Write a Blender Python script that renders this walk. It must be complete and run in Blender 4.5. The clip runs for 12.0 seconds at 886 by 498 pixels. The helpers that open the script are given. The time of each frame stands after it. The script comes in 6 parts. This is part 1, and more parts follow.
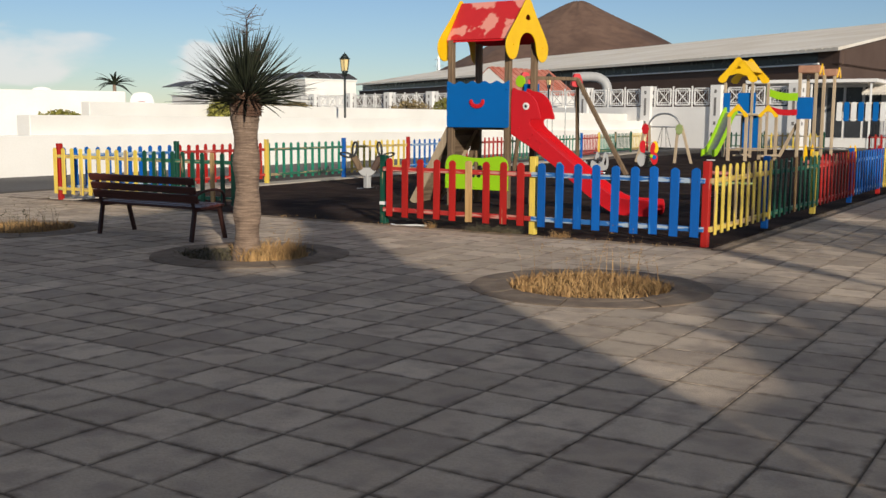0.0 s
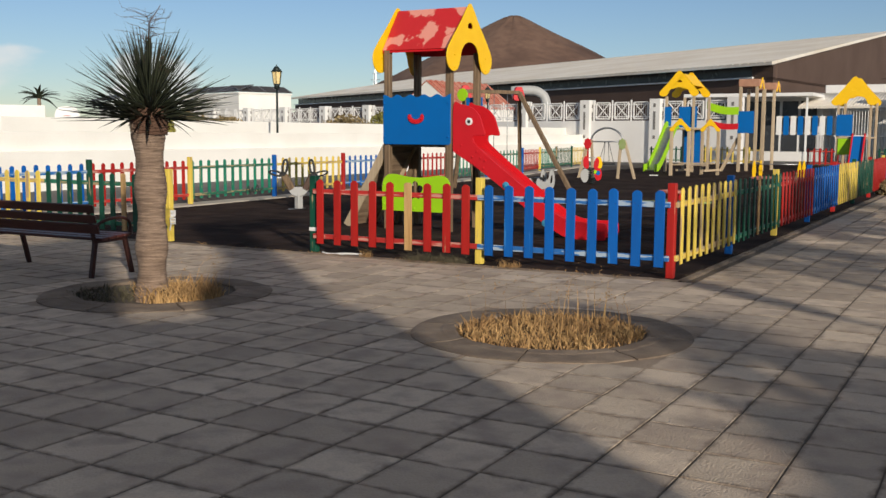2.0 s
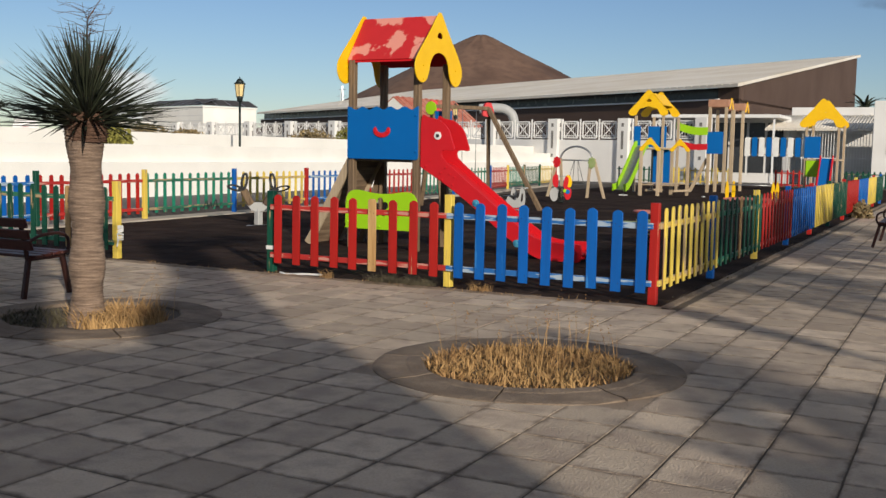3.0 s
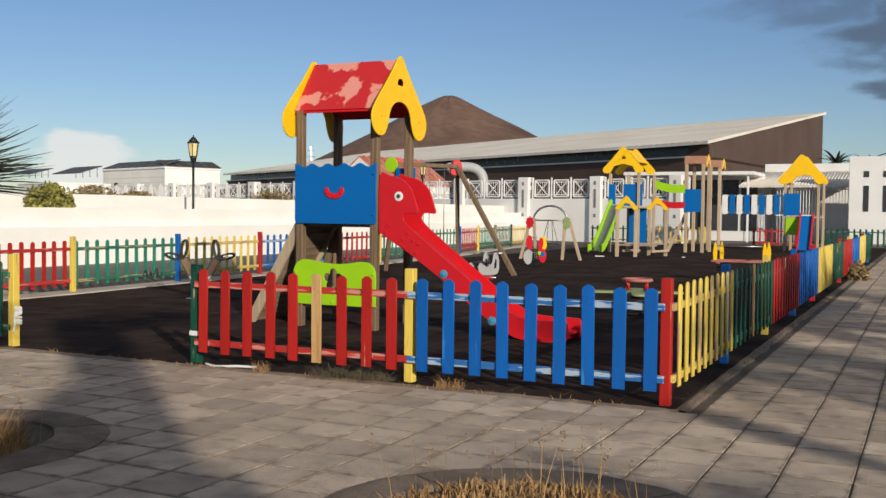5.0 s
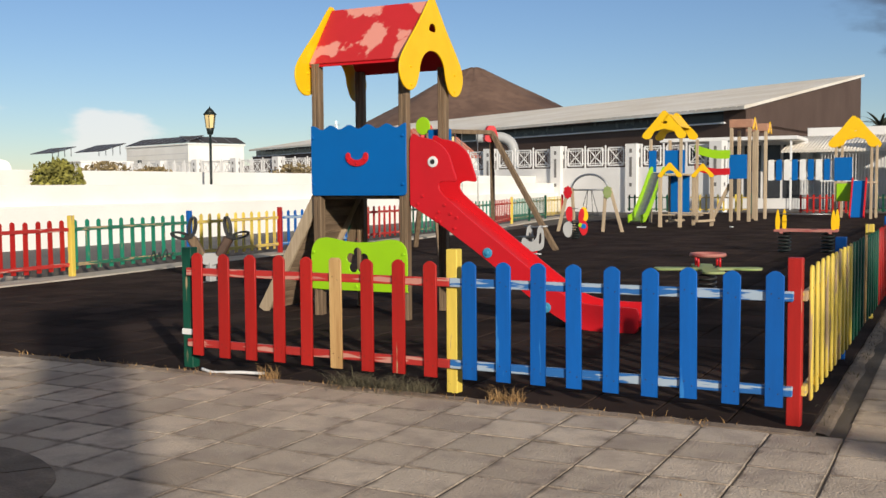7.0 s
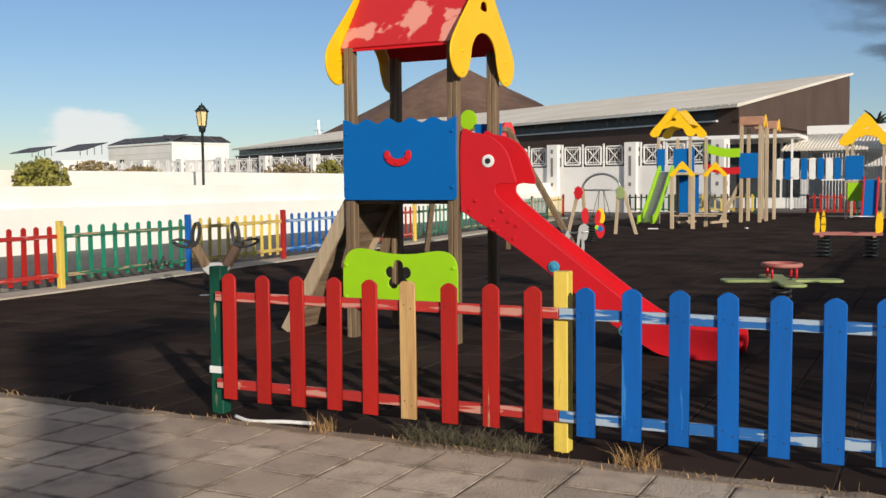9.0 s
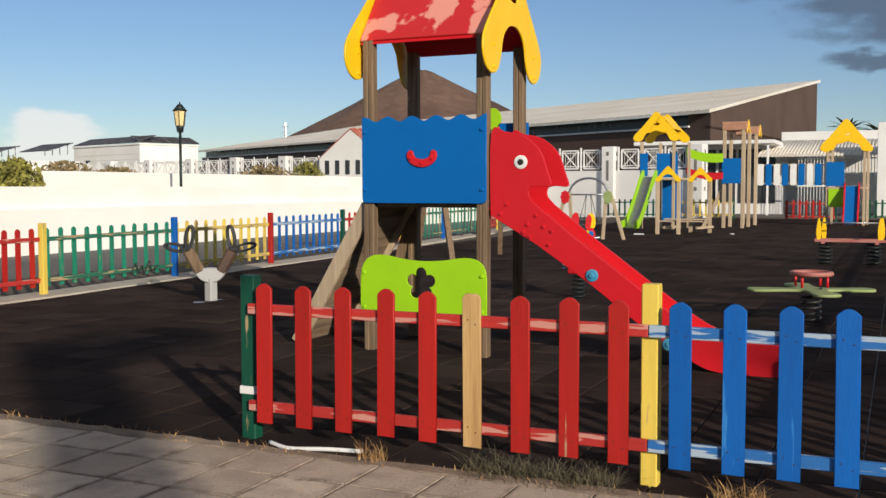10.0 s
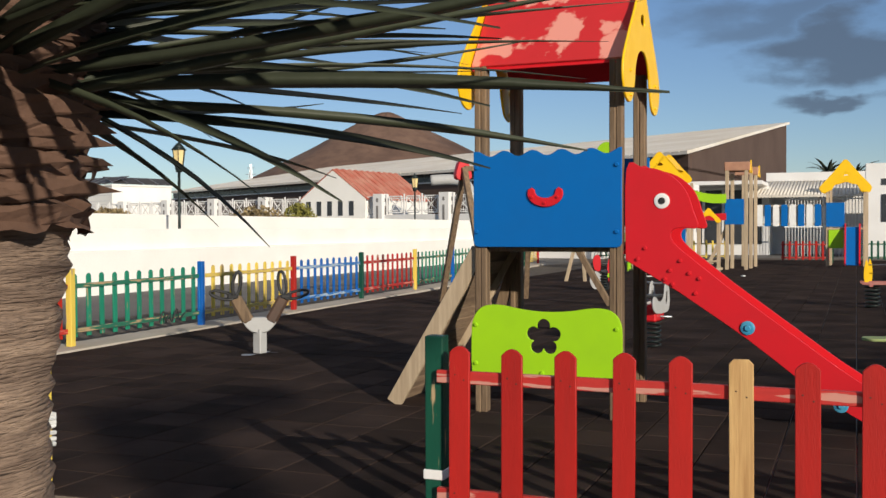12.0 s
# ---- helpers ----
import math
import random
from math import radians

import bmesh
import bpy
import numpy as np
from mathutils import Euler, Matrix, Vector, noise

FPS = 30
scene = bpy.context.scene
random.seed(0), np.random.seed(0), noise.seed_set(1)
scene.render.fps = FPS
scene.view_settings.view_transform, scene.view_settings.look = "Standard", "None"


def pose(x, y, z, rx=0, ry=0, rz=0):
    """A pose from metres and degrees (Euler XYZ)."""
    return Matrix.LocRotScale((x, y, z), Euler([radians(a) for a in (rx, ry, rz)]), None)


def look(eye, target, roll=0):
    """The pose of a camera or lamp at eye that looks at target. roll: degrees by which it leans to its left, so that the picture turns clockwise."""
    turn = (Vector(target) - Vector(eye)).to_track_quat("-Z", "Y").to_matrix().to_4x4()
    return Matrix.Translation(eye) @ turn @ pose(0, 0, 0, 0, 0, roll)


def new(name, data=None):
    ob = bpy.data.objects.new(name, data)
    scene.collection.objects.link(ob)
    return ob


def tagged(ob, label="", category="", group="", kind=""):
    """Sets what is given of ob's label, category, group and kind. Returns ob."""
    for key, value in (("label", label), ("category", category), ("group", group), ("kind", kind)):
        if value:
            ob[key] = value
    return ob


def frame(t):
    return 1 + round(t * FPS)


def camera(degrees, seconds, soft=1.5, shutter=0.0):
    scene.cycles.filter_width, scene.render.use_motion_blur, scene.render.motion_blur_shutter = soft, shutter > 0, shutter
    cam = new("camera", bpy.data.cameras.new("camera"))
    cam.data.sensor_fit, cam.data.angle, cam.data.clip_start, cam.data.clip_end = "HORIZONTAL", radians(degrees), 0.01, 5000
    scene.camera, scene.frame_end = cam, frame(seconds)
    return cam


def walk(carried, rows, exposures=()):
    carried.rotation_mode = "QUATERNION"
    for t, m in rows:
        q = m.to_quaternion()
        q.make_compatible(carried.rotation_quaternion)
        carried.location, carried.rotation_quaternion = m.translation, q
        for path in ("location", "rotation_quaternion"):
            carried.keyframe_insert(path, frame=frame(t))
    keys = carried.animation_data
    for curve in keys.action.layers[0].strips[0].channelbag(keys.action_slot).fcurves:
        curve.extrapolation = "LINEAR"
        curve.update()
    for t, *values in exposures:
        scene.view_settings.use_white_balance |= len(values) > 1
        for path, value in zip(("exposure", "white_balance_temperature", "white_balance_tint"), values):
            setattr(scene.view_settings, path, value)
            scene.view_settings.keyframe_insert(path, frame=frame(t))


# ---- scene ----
cam = camera(47.1, 12.0)
PATH = [
    (0, (2.332, -1.718, 1.546), (1.259, -0.049, 1.295), 0.4),
    (0.5, (2.081, -1.417, 1.564), (1.037, 0.271, 1.32), 0.8),
    (1, (1.88, -1.129, 1.576), (0.863, 0.577, 1.339), 1.0),
    (1.5, (1.723, -0.843, 1.579), (0.73, 0.878, 1.349), 0.4),
    (2, (1.582, -0.52, 1.593), (0.611, 1.214, 1.369), 0.3),
    (2.5, (1.434, -0.173, 1.586), (0.486, 1.575, 1.374), 0.4),
    (3, (1.168, 0.198, 1.548), (0.255, 1.967, 1.359), 1.1),
    (5, (0.255, 2.166, 1.596), (-0.61, 3.967, 1.524), 0.6),
    (5.5, (0.028, 2.655, 1.614), (-0.852, 4.45, 1.553), 0.5),
    (6, (-0.246, 3.117, 1.601), (-1.141, 4.904, 1.526), 0.2),
    (6.5, (-0.509, 3.555, 1.559), (-1.417, 5.334, 1.457), -0.2),
    (7, (-0.773, 3.905, 1.537), (-1.686, 5.681, 1.412), -0.4),
    (9, (-2.136, 4.972, 1.58), (-3.016, 6.763, 1.453), -0.5),
    (9.5, (-2.525, 5.174, 1.584), (-3.377, 6.979, 1.46), -0.3),
    (10, (-2.94, 5.314, 1.569), (-3.759, 7.135, 1.449), -0.1),
    (10.5, (-3.369, 5.442, 1.594), (-4.146, 7.281, 1.483), 0.2),
    (11, (-3.756, 5.528, 1.588), (-4.506, 7.38, 1.496), 0.2),
    (11.5, (-4.149, 5.591, 1.566), (-4.893, 7.447, 1.504), 0.1),
    (12, (-4.609, 5.72, 1.579), (-5.362, 7.572, 1.54), -0.2),
]
walk(cam, [(t, look(eye, target, roll)) for t, eye, target, roll in PATH], [(0, -0.18), (3, -0.2), (5.5, -0.13), (7, -0.04), (9, -0.07), (12, -0.06)])

SUN_EL = radians(16.5)
SUN_AZ = (0.755, -0.656)
SKY_TINT = (0.80, 0.90, 1.13)
FILL_CLOUD = (4.1, 4.05, 3.95)
world = bpy.data.worlds.new("sky")
scene.world = world
world.use_nodes = True
wn, wl = world.node_tree.nodes, world.node_tree.links
wn.clear()
w_out = wn.new("ShaderNodeOutputWorld")
w_bg = wn.new("ShaderNodeBackground")
w_sky = wn.new("ShaderNodeTexSky")
w_sky.sky_type = "NISHITA"
w_sky.sun_disc = False
w_sky.sun_elevation = SUN_EL
w_sky.sun_rotation = math.atan2(SUN_AZ[0], SUN_AZ[1])
w_sky.air_density, w_sky.dust_density, w_sky.ozone_density = 1.0, 0.0, 2.0
w_bg.inputs["Strength"].default_value = 0.088
w_tc = wn.new("ShaderNodeTexCoord")


def w_math(op, a, c=None):
    m = wn.new("ShaderNodeMath")
    m.operation = op
    for k, v in enumerate((a, c)):
        if v is None:
            continue
        if isinstance(v, (int, float)):
            m.inputs[k].default_value = v
        else:
            wl.new(v, m.inputs[k])
    return m.outputs[0]


def w_vec(op, a, c):
    m = wn.new("ShaderNodeVectorMath")
    m.operation = op
    for k, v in enumerate((a, c)):
        if isinstance(v, tuple):
            m.inputs[k].default_value = v
        else:
            wl.new(v, m.inputs[k])
    return m


def w_mix(fac, a, c, mode="MIX"):
    m = wn.new("ShaderNodeMix")
    m.data_type, m.blend_type = "RGBA", mode
    for k, v in ((0, fac), (6, a), (7, c)):
        if isinstance(v, (int, float)):
            m.inputs[k].default_value = v
        elif isinstance(v, tuple):
            m.inputs[k].default_value = (*v, 1)
        else:
            wl.new(v, m.inputs[k])
    return m.outputs[2]


w_noise = wn.new("ShaderNodeTexNoise")
w_noise.inputs["Scale"].default_value, w_noise.inputs["Detail"].default_value = 9.0, 7.0
w_stretch = w_vec("MULTIPLY", w_tc.outputs["Generated"], (1.0, 1.0, 2.6))
wl.new(w_stretch.outputs[0], w_noise.inputs["Vector"])
w_wob = w_vec("SUBTRACT", w_noise.outputs["Color"], (0.5, 0.5, 0.5))
w_wob = w_vec("MULTIPLY", w_wob.outputs[0], (0.22, 0.22, 0.11))
w_dir = w_vec("ADD", w_tc.outputs["Generated"], w_wob.outputs[0])


def cloud(center, size, soft=0.55):
    """How much of a cloud of that size stands in a direction."""
    d = w_vec("SUBTRACT", w_dir.outputs[0], center)
    d = w_vec("DIVIDE", d.outputs[0], size)
    ln = w_vec("LENGTH", d.outputs[0], (0.0, 0.0, 0.0))
    r = wn.new("ShaderNodeMapRange")
    r.interpolation_type = "SMOOTHSTEP"
    r.inputs["From Min"].default_value, r.inputs["From Max"].default_value = 1.0, soft
    wl.new(ln.outputs["Value"], r.inputs["Value"])
    return r.outputs["Result"]


w_col = w_mix(1.0, w_sky.outputs[0], SKY_TINT, "MULTIPLY")
# unseen cloud cover above the view, added to whiten and lift the fill light
w_high = wn.new("ShaderNodeTexNoise")
w_high.inputs["Scale"].default_value, w_high.inputs["Detail"].default_value = 2.4, 6.0
wl.new(w_stretch.outputs[0], w_high.inputs["Vector"])
w_cov = wn.new("ShaderNodeMapRange")
w_cov.inputs["From Min"].default_value, w_cov.inputs["From Max"].default_value = 0.40, 0.56
wl.new(w_high.outputs["Fac"], w_cov.inputs["Value"])
w_xyz = wn.new("ShaderNodeSeparateXYZ")
wl.new(w_tc.outputs["Generated"], w_xyz.inputs[0])
w_up = wn.new("ShaderNodeMapRange")
w_up.inputs["From Min"].default_value, w_up.inputs["From Max"].default_value = 0.27, 0.42
wl.new(w_xyz.outputs["Z"], w_up.inputs["Value"])
w_col = w_mix(w_math("MULTIPLY", w_cov.outputs[0], w_up.outputs[0]), w_col, FILL_CLOUD)
w_white = w_math("MAXIMUM", cloud((-0.86, 0.50, 0.055), (0.14, 0.14, 0.03)), cloud((-0.71, 0.70, 0.045), (0.07, 0.07, 0.026)))
w_white = w_math("MAXIMUM", w_white, cloud((-0.95, 0.30, 0.07), (0.10, 0.12, 0.035)))
w_col = w_mix(w_math("MULTIPLY", w_white, 0.75), w_col, (10.5, 10.3, 10.0))
w_grey = w_math("MAXIMUM", cloud((-0.02, 0.987, 0.162), (0.10, 0.2, 0.040), 0.5), cloud((-0.015, 0.993, 0.116), (0.05, 0.2, 0.011), 0.3))
w_grey = w_math("MAXIMUM", w_grey, cloud((0.16, 0.96, 0.22), (0.2, 0.2, 0.06), 0.2))
w_grey = w_math("MAXIMUM", w_grey, w_math("MULTIPLY", cloud((-0.08, 0.977, 0.197), (0.12, 0.2, 0.026), 0.2), 0.7))
w_col = w_mix(w_math("MULTIPLY", w_grey, 0.85), w_col, (1.15, 1.6, 2.35))
wl.new(w_col, w_bg.inputs["Color"])
wl.new(w_bg.outputs[0], w_out.inputs["Surface"])
sun = new("sun", bpy.data.lights.new("sun", "SUN"))
sun.data.energy, sun.data.angle, sun.data.color = 5.0, radians(0.7), (1.0, 0.90, 0.76)
sun.matrix_world = look((SUN_AZ[0], SUN_AZ[1], math.tan(SUN_EL)), (0, 0, 0))


# ---- materials ----
def material(name, color, rough=0.7, metal=0.0, tint=None, amount=0.35, scale=6.0, fine=60.0, bump=0.15, stretch=(1, 1, 1),
             worn=None, wear=0.0, wear_scale=5.0, island=False, vary=0.0, spec=0.4, cell=None, blotch=None):
    """A surface with broad stains, fine grain, relief and, if asked, worn patches of another colour."""
    m = bpy.data.materials.new(name)
    m.use_nodes = True
    n, l = m.node_tree.nodes, m.node_tree.links
    b = n["Principled BSDF"]
    b.inputs["Metallic"].default_value = metal
    b.inputs["Specular IOR Level"].default_value = spec
    tc, mp = n.new("ShaderNodeTexCoord"), n.new("ShaderNodeMapping")
    mp.inputs["Scale"].default_value = stretch
    l.new(tc.outputs["Object"], mp.inputs["Vector"])
    info = n.new("ShaderNodeObjectInfo")
    geo = n.new("ShaderNodeNewGeometry")
    shift = n.new("ShaderNodeVectorMath")
    shift.operation = "MULTIPLY_ADD"
    shift.inputs[1].default_value = (37.0, 17.0, 23.0)
    l.new(info.outputs["Random"], shift.inputs[0])
    l.new(mp.outputs[0], shift.inputs[2])

    def noise_tex(s, detail=4.0):
        t = n.new("ShaderNodeTexNoise")
        t.inputs["Scale"].default_value, t.inputs["Detail"].default_value = s, detail
        l.new(shift.outputs[0], t.inputs["Vector"])
        return t.outputs["Fac"]

    def ramp(src, lo, hi):
        r = n.new("ShaderNodeMapRange")
        r.inputs["From Min"].default_value, r.inputs["From Max"].default_value = lo, hi
        l.new(src, r.inputs["Value"])
        return r.outputs["Result"]

    def mix(fac, a, c, mode="MIX"):
        x = n.new("ShaderNodeMix")
        x.data_type, x.blend_type = "RGBA", mode
        for v, k in ((fac, 0), (a, 6), (c, 7)):
            if hasattr(v, "is_linked"):
                l.new(v, x.inputs[k])
            elif k == 0:
                x.inputs[0].default_value = v
            else:
                x.inputs[k].default_value = (*v, 1)
        return x.outputs[2]

    tint = tint or tuple(c * 0.6 for c in color)
    broad, grain = noise_tex(scale), noise_tex(fine, 3.0)
    fac = n.new("ShaderNodeMath")
    fac.operation = "MULTIPLY"
    l.new(ramp(broad, 0.35, 0.7), fac.inputs[0])
    fac.inputs[1].default_value = amount
    col = mix(fac.outputs[0], color, tint)
    gf = n.new("ShaderNodeMath")
    gf.operation = "MULTIPLY"
    l.new(ramp(grain, 0.4, 0.75), gf.inputs[0])
    gf.inputs[1].default_value = amount * 0.6
    col = mix(gf.outputs[0], col, tint)
    if vary:
        src = geo.outputs["Random Per Island"] if island else info.outputs["Random"]
        hs = n.new("ShaderNodeHueSaturation")
        r = n.new("ShaderNodeMapRange")
        r.inputs["To Min"].default_value, r.inputs["To Max"].default_value = 1 - vary, 1 + vary
        l.new(src, r.inputs["Value"])
        l.new(r.outputs["Result"], hs.inputs["Value"])
        l.new(col, hs.inputs["Color"])
        col = hs.outputs["Color"]
    if blotch:
        bf = n.new("ShaderNodeMath")
        bf.operation = "MULTIPLY"
        l.new(ramp(noise_tex(4.5, 8.0), 0.45, 0.68), bf.inputs[0])
        bf.inputs[1].default_value = 0.7
        col = mix(bf.outputs[0], col, blotch)
    if cell:
        # dirt gathered along the joints of square pieces
        size, ox, oy = cell
        off = n.new("ShaderNodeVectorMath")
        off.operation = "SUBTRACT"
        off.inputs[1].default_value = (ox, oy, 0)
        l.new(tc.outputs["Object"], off.inputs[0])
        sc = n.new("ShaderNodeVectorMath")
        sc.operation = "SCALE"
        sc.inputs["Scale"].default_value = 1.0 / size
        l.new(off.outputs[0], sc.inputs[0])
        fr = n.new("ShaderNodeVectorMath")
        fr.operation = "FRACTION"
        l.new(sc.outputs[0], fr.inputs[0])
        ce = n.new("ShaderNodeVectorMath")
        ce.operation = "SUBTRACT"
        ce.inputs[1].default_value = (0.5, 0.5, 0)
        l.new(fr.outputs[0], ce.inputs[0])
        ab = n.new("ShaderNodeVectorMath")
        ab.operation = "ABSOLUTE"
        l.new(ce.outputs[0], ab.inputs[0])
        sp = n.new("ShaderNodeSeparateXYZ")
        l.new(ab.outputs[0], sp.inputs[0])
        mx = n.new("ShaderNodeMath")
        mx.operation = "MAXIMUM"
        l.new(sp.outputs["X"], mx.inputs[0])
        l.new(sp.outputs["Y"], mx.inputs[1])
        ad = n.new("ShaderNodeMath")
        ad.operation = "MULTIPLY_ADD"
        ad.inputs[1].default_value = 0.22
        l.new(noise_tex(9.0, 5.0), ad.inputs[0])
        l.new(mx.outputs[0], ad.inputs[2])
        df = n.new("ShaderNodeMath")
        df.operation = "MULTIPLY"
        df.inputs[1].default_value = 0.72
        l.new(ramp(ad.outputs[0], 0.53, 0.63), df.inputs[0])
        col = mix(df.outputs[0], col, (0.10, 0.074, 0.055))
    if worn:
        wf = ramp(noise_tex(wear_scale, 6.0), 0.62 - wear * 0.25, 0.65 - wear * 0.25)
        col = mix(wf, col, worn)
    l.new(col, b.inputs["Base Color"])
    rr = n.new("ShaderNodeMapRange")
    rr.inputs["To Min"].default_value, rr.inputs["To Max"].default_value = max(0.05, rough - 0.12), min(1.0, rough + 0.12)
    l.new(broad, rr.inputs["Value"])
    l.new(rr.outputs["Result"], b.inputs["Roughness"])
    bp = n.new("ShaderNodeBump")
    bp.inputs["Strength"].default_value, bp.inputs["Distance"].default_value = bump, 0.01
    l.new(grain, bp.inputs["Height"])
    l.new(bp.outputs["Normal"], b.inputs["Normal"])
    return m


WOOD_BARE = (0.42, 0.30, 0.17)
def paint(name, c, wear=0.25, worn=WOOD_BARE, stretch=(6, 6, 0.6)):
    return material(name, c, rough=0.5, tint=tuple(x * 0.72 for x in c), amount=0.5, scale=4.0, fine=45.0, bump=0.25,
                    stretch=stretch, worn=worn, wear=wear, wear_scale=2.2, vary=0.10, spec=0.3)
ALONG = (1.1, 8, 12)
P_RED = paint("red_paint", (0.42, 0.017, 0.013), -0.25)
P_BLUE = paint("blue_paint", (0.003, 0.112, 0.44), -0.1, (0.03, 0.20, 0.55))
P_YELLOW = paint("yellow_paint", (0.78, 0.58, 0.10), 0.12)
P_GREEN = paint("dark_green_paint", (0.006, 0.07, 0.042), -0.1)
P_TEAL = paint("green_paint", (0.018, 0.23, 0.14), -0.1)
R_RED = paint("worn_red_paint", (0.46, 0.035, 0.03), 0.25, (0.55, 0.25, 0.2), ALONG)
R_BLUE = paint("worn_blue_paint", (0.03, 0.16, 0.46), 0.5, (0.36, 0.45, 0.54), ALONG)
HD_CAP = material("blue_cap", (0.03, 0.26, 0.45), 0.5, tint=(0.1, 0.3, 0.4), amount=0.5, scale=9, fine=90, bump=0.1)
R_YELLOW = paint("worn_yellow_paint", (0.68, 0.5, 0.12), 0.4, WOOD_BARE, ALONG)
R_GREEN = paint("worn_green_paint", (0.03, 0.16, 0.10), 0.3, WOOD_BARE, ALONG)
W_NEW = material("bare_pine", (0.62, 0.40, 0.17), 0.6, tint=(0.36, 0.19, 0.07), amount=0.8, scale=3.0, fine=14.0, bump=0.2, stretch=(9, 9, 0.5))
W_OLD = material("weathered_post_wood", (0.25, 0.17, 0.10), 0.8, tint=(0.10, 0.065, 0.04), amount=0.85, scale=3.0, fine=26.0, bump=0.5, stretch=(9, 9, 0.4), vary=0.12)
W_PALE = material("pale_post_wood", (0.52, 0.41, 0.28), 0.8, tint=(0.3, 0.22, 0.14), amount=0.7, scale=3.0, fine=26.0, bump=0.4, stretch=(9, 9, 0.4), vary=0.1)
W_RAMP = material("ramp_plank_wood", (0.27, 0.19, 0.12), 0.8, tint=(0.11, 0.07, 0.045), amount=0.85, scale=3.0, fine=22.0, bump=0.5, stretch=(4, 0.5, 4), vary=0.15)
HD_BLUE = material("blue_panel", (0.001, 0.125, 0.42), 0.45, spec=0.25, tint=(0.002, 0.105, 0.35), amount=0.4, scale=3, fine=180, bump=0.06)
HD_GREEN = material("lime_panel", (0.33, 0.62, 0.01), 0.42, tint=(0.26, 0.5, 0.01), amount=0.4, scale=3, fine=180, bump=0.06)
HD_YELLOW = material("yellow_panel", (0.93, 0.56, 0.008), 0.42, tint=(0.8, 0.45, 0.006), amount=0.4, scale=3, fine=180, bump=0.06)
HD_RED = material("red_panel", (0.60, 0.012, 0.02), 0.4, tint=(0.46, 0.01, 0.015), amount=0.4, scale=3, fine=180, bump=0.06)
FADED = material("faded_red_roof", (0.55, 0.02, 0.025), 0.55, tint=(0.45, 0.02, 0.02), amount=0.4, scale=3, fine=120, bump=0.1,
                 worn=(0.72, 0.28, 0.22), wear=0.36, wear_scale=2.3)
PLATE_WHITE = material("white_plate", (0.8, 0.8, 0.78), 0.45, tint=(0.6, 0.6, 0.58), amount=0.4, scale=4, fine=90, bump=0.05)
BLACK = material("black_plastic", (0.02, 0.02, 0.02), 0.45, tint=(0.05, 0.05, 0.05), amount=0.5, scale=6, fine=90, bump=0.05)
STEEL = material("dull_steel", (0.45, 0.46, 0.47), 0.4, 0.9, amount=0.4, scale=6, fine=90, bump=0.05)
STEEL_OLD = material("rusty_nail", (0.07, 0.045, 0.035), 0.7, 0.4, amount=0.4, scale=9, fine=90, bump=0.05)
RUBBER = material("black_rubber_tile", (0.052, 0.035, 0.029), 1.0, tint=(0.011, 0.009, 0.009), amount=0.7, scale=1.3, fine=160, bump=0.5, vary=0.2, island=True, spec=0.04)
RUBBER_ONE = material("black_rubber_tile_single", (0.052, 0.035, 0.029), 1.0, tint=(0.011, 0.009, 0.009), amount=0.7, scale=1.3, fine=160, bump=0.5, vary=0.2, spec=0.04)
TS, GX, GY = 0.42, -2.65, 4.485
PAVER = dict(color=(0.60, 0.495, 0.385), rough=0.95, tint=(0.40, 0.32, 0.25), amount=0.8, scale=0.9, fine=70, bump=1.0, vary=0.17, spec=0.2, blotch=(0.33, 0.262, 0.215))
TILE = material("concrete_paver", cell=(TS, -TS / 2, -TS / 2), **PAVER)
TILE_FAR = material("concrete_paver_joined", cell=(TS, GX, GY), island=True, **PAVER)
JOINT = material("sandy_joint", (0.12, 0.095, 0.072), 0.95, amount=0.6, scale=5, fine=160, bump=0.6)
KERB = material("kerb_concrete", (0.27, 0.21, 0.155), 0.95, tint=(0.13, 0.095, 0.07), amount=0.85, scale=4, fine=60, bump=1.0, vary=0.15, blotch=(0.15, 0.11, 0.08))
# shade inside the pillar slots, painted as grey sheets on their faces
SLOT = material("shaded_slot", (0.2, 0.19, 0.18), 0.9, amount=0.4, scale=3, fine=20, bump=0.05)
EARTH = material("dry_earth", (0.20, 0.145, 0.095), 0.95, tint=(0.09, 0.06, 0.04), amount=0.8, scale=7, fine=120, bump=1.0)
ASPHALT = material("grey_asphalt", (0.16, 0.15, 0.14), 0.95, tint=(0.09, 0.085, 0.08), amount=0.6, scale=0.4, fine=120, bump=0.4)
LIMEWASH = material("white_limewash", (0.86, 0.84, 0.79), 0.9, tint=(0.66, 0.63, 0.57), amount=0.35, scale=0.6, fine=30, bump=0.25)
# stained white wall greyed down, its shade put into the colour
SHADED_WHITE = material("shade_greyed_white", (0.74, 0.73, 0.71), 0.9, tint=(0.58, 0.56, 0.53), amount=0.45, scale=0.5, fine=30, bump=0.2)
SOLAR = material("dark_solar_sheet", (0.045, 0.042, 0.045), 0.6, tint=(0.08, 0.07, 0.065), amount=0.5, scale=1, fine=20, bump=0.02)
FADE_LIME = material("faded_lime_board", (0.24, 0.34, 0.10), 0.6, tint=(0.36, 0.36, 0.2), amount=0.6, scale=4, fine=60, bump=0.1)
FADE_RED = material("faded_red_board", (0.36, 0.09, 0.08), 0.6, tint=(0.45, 0.25, 0.2), amount=0.6, scale=4, fine=60, bump=0.1)
SHADE_GREY = material("dark_window", (0.05, 0.055, 0.06), 0.25, tint=(0.02, 0.02, 0.025), amount=0.5, scale=1, fine=20, bump=0.02)
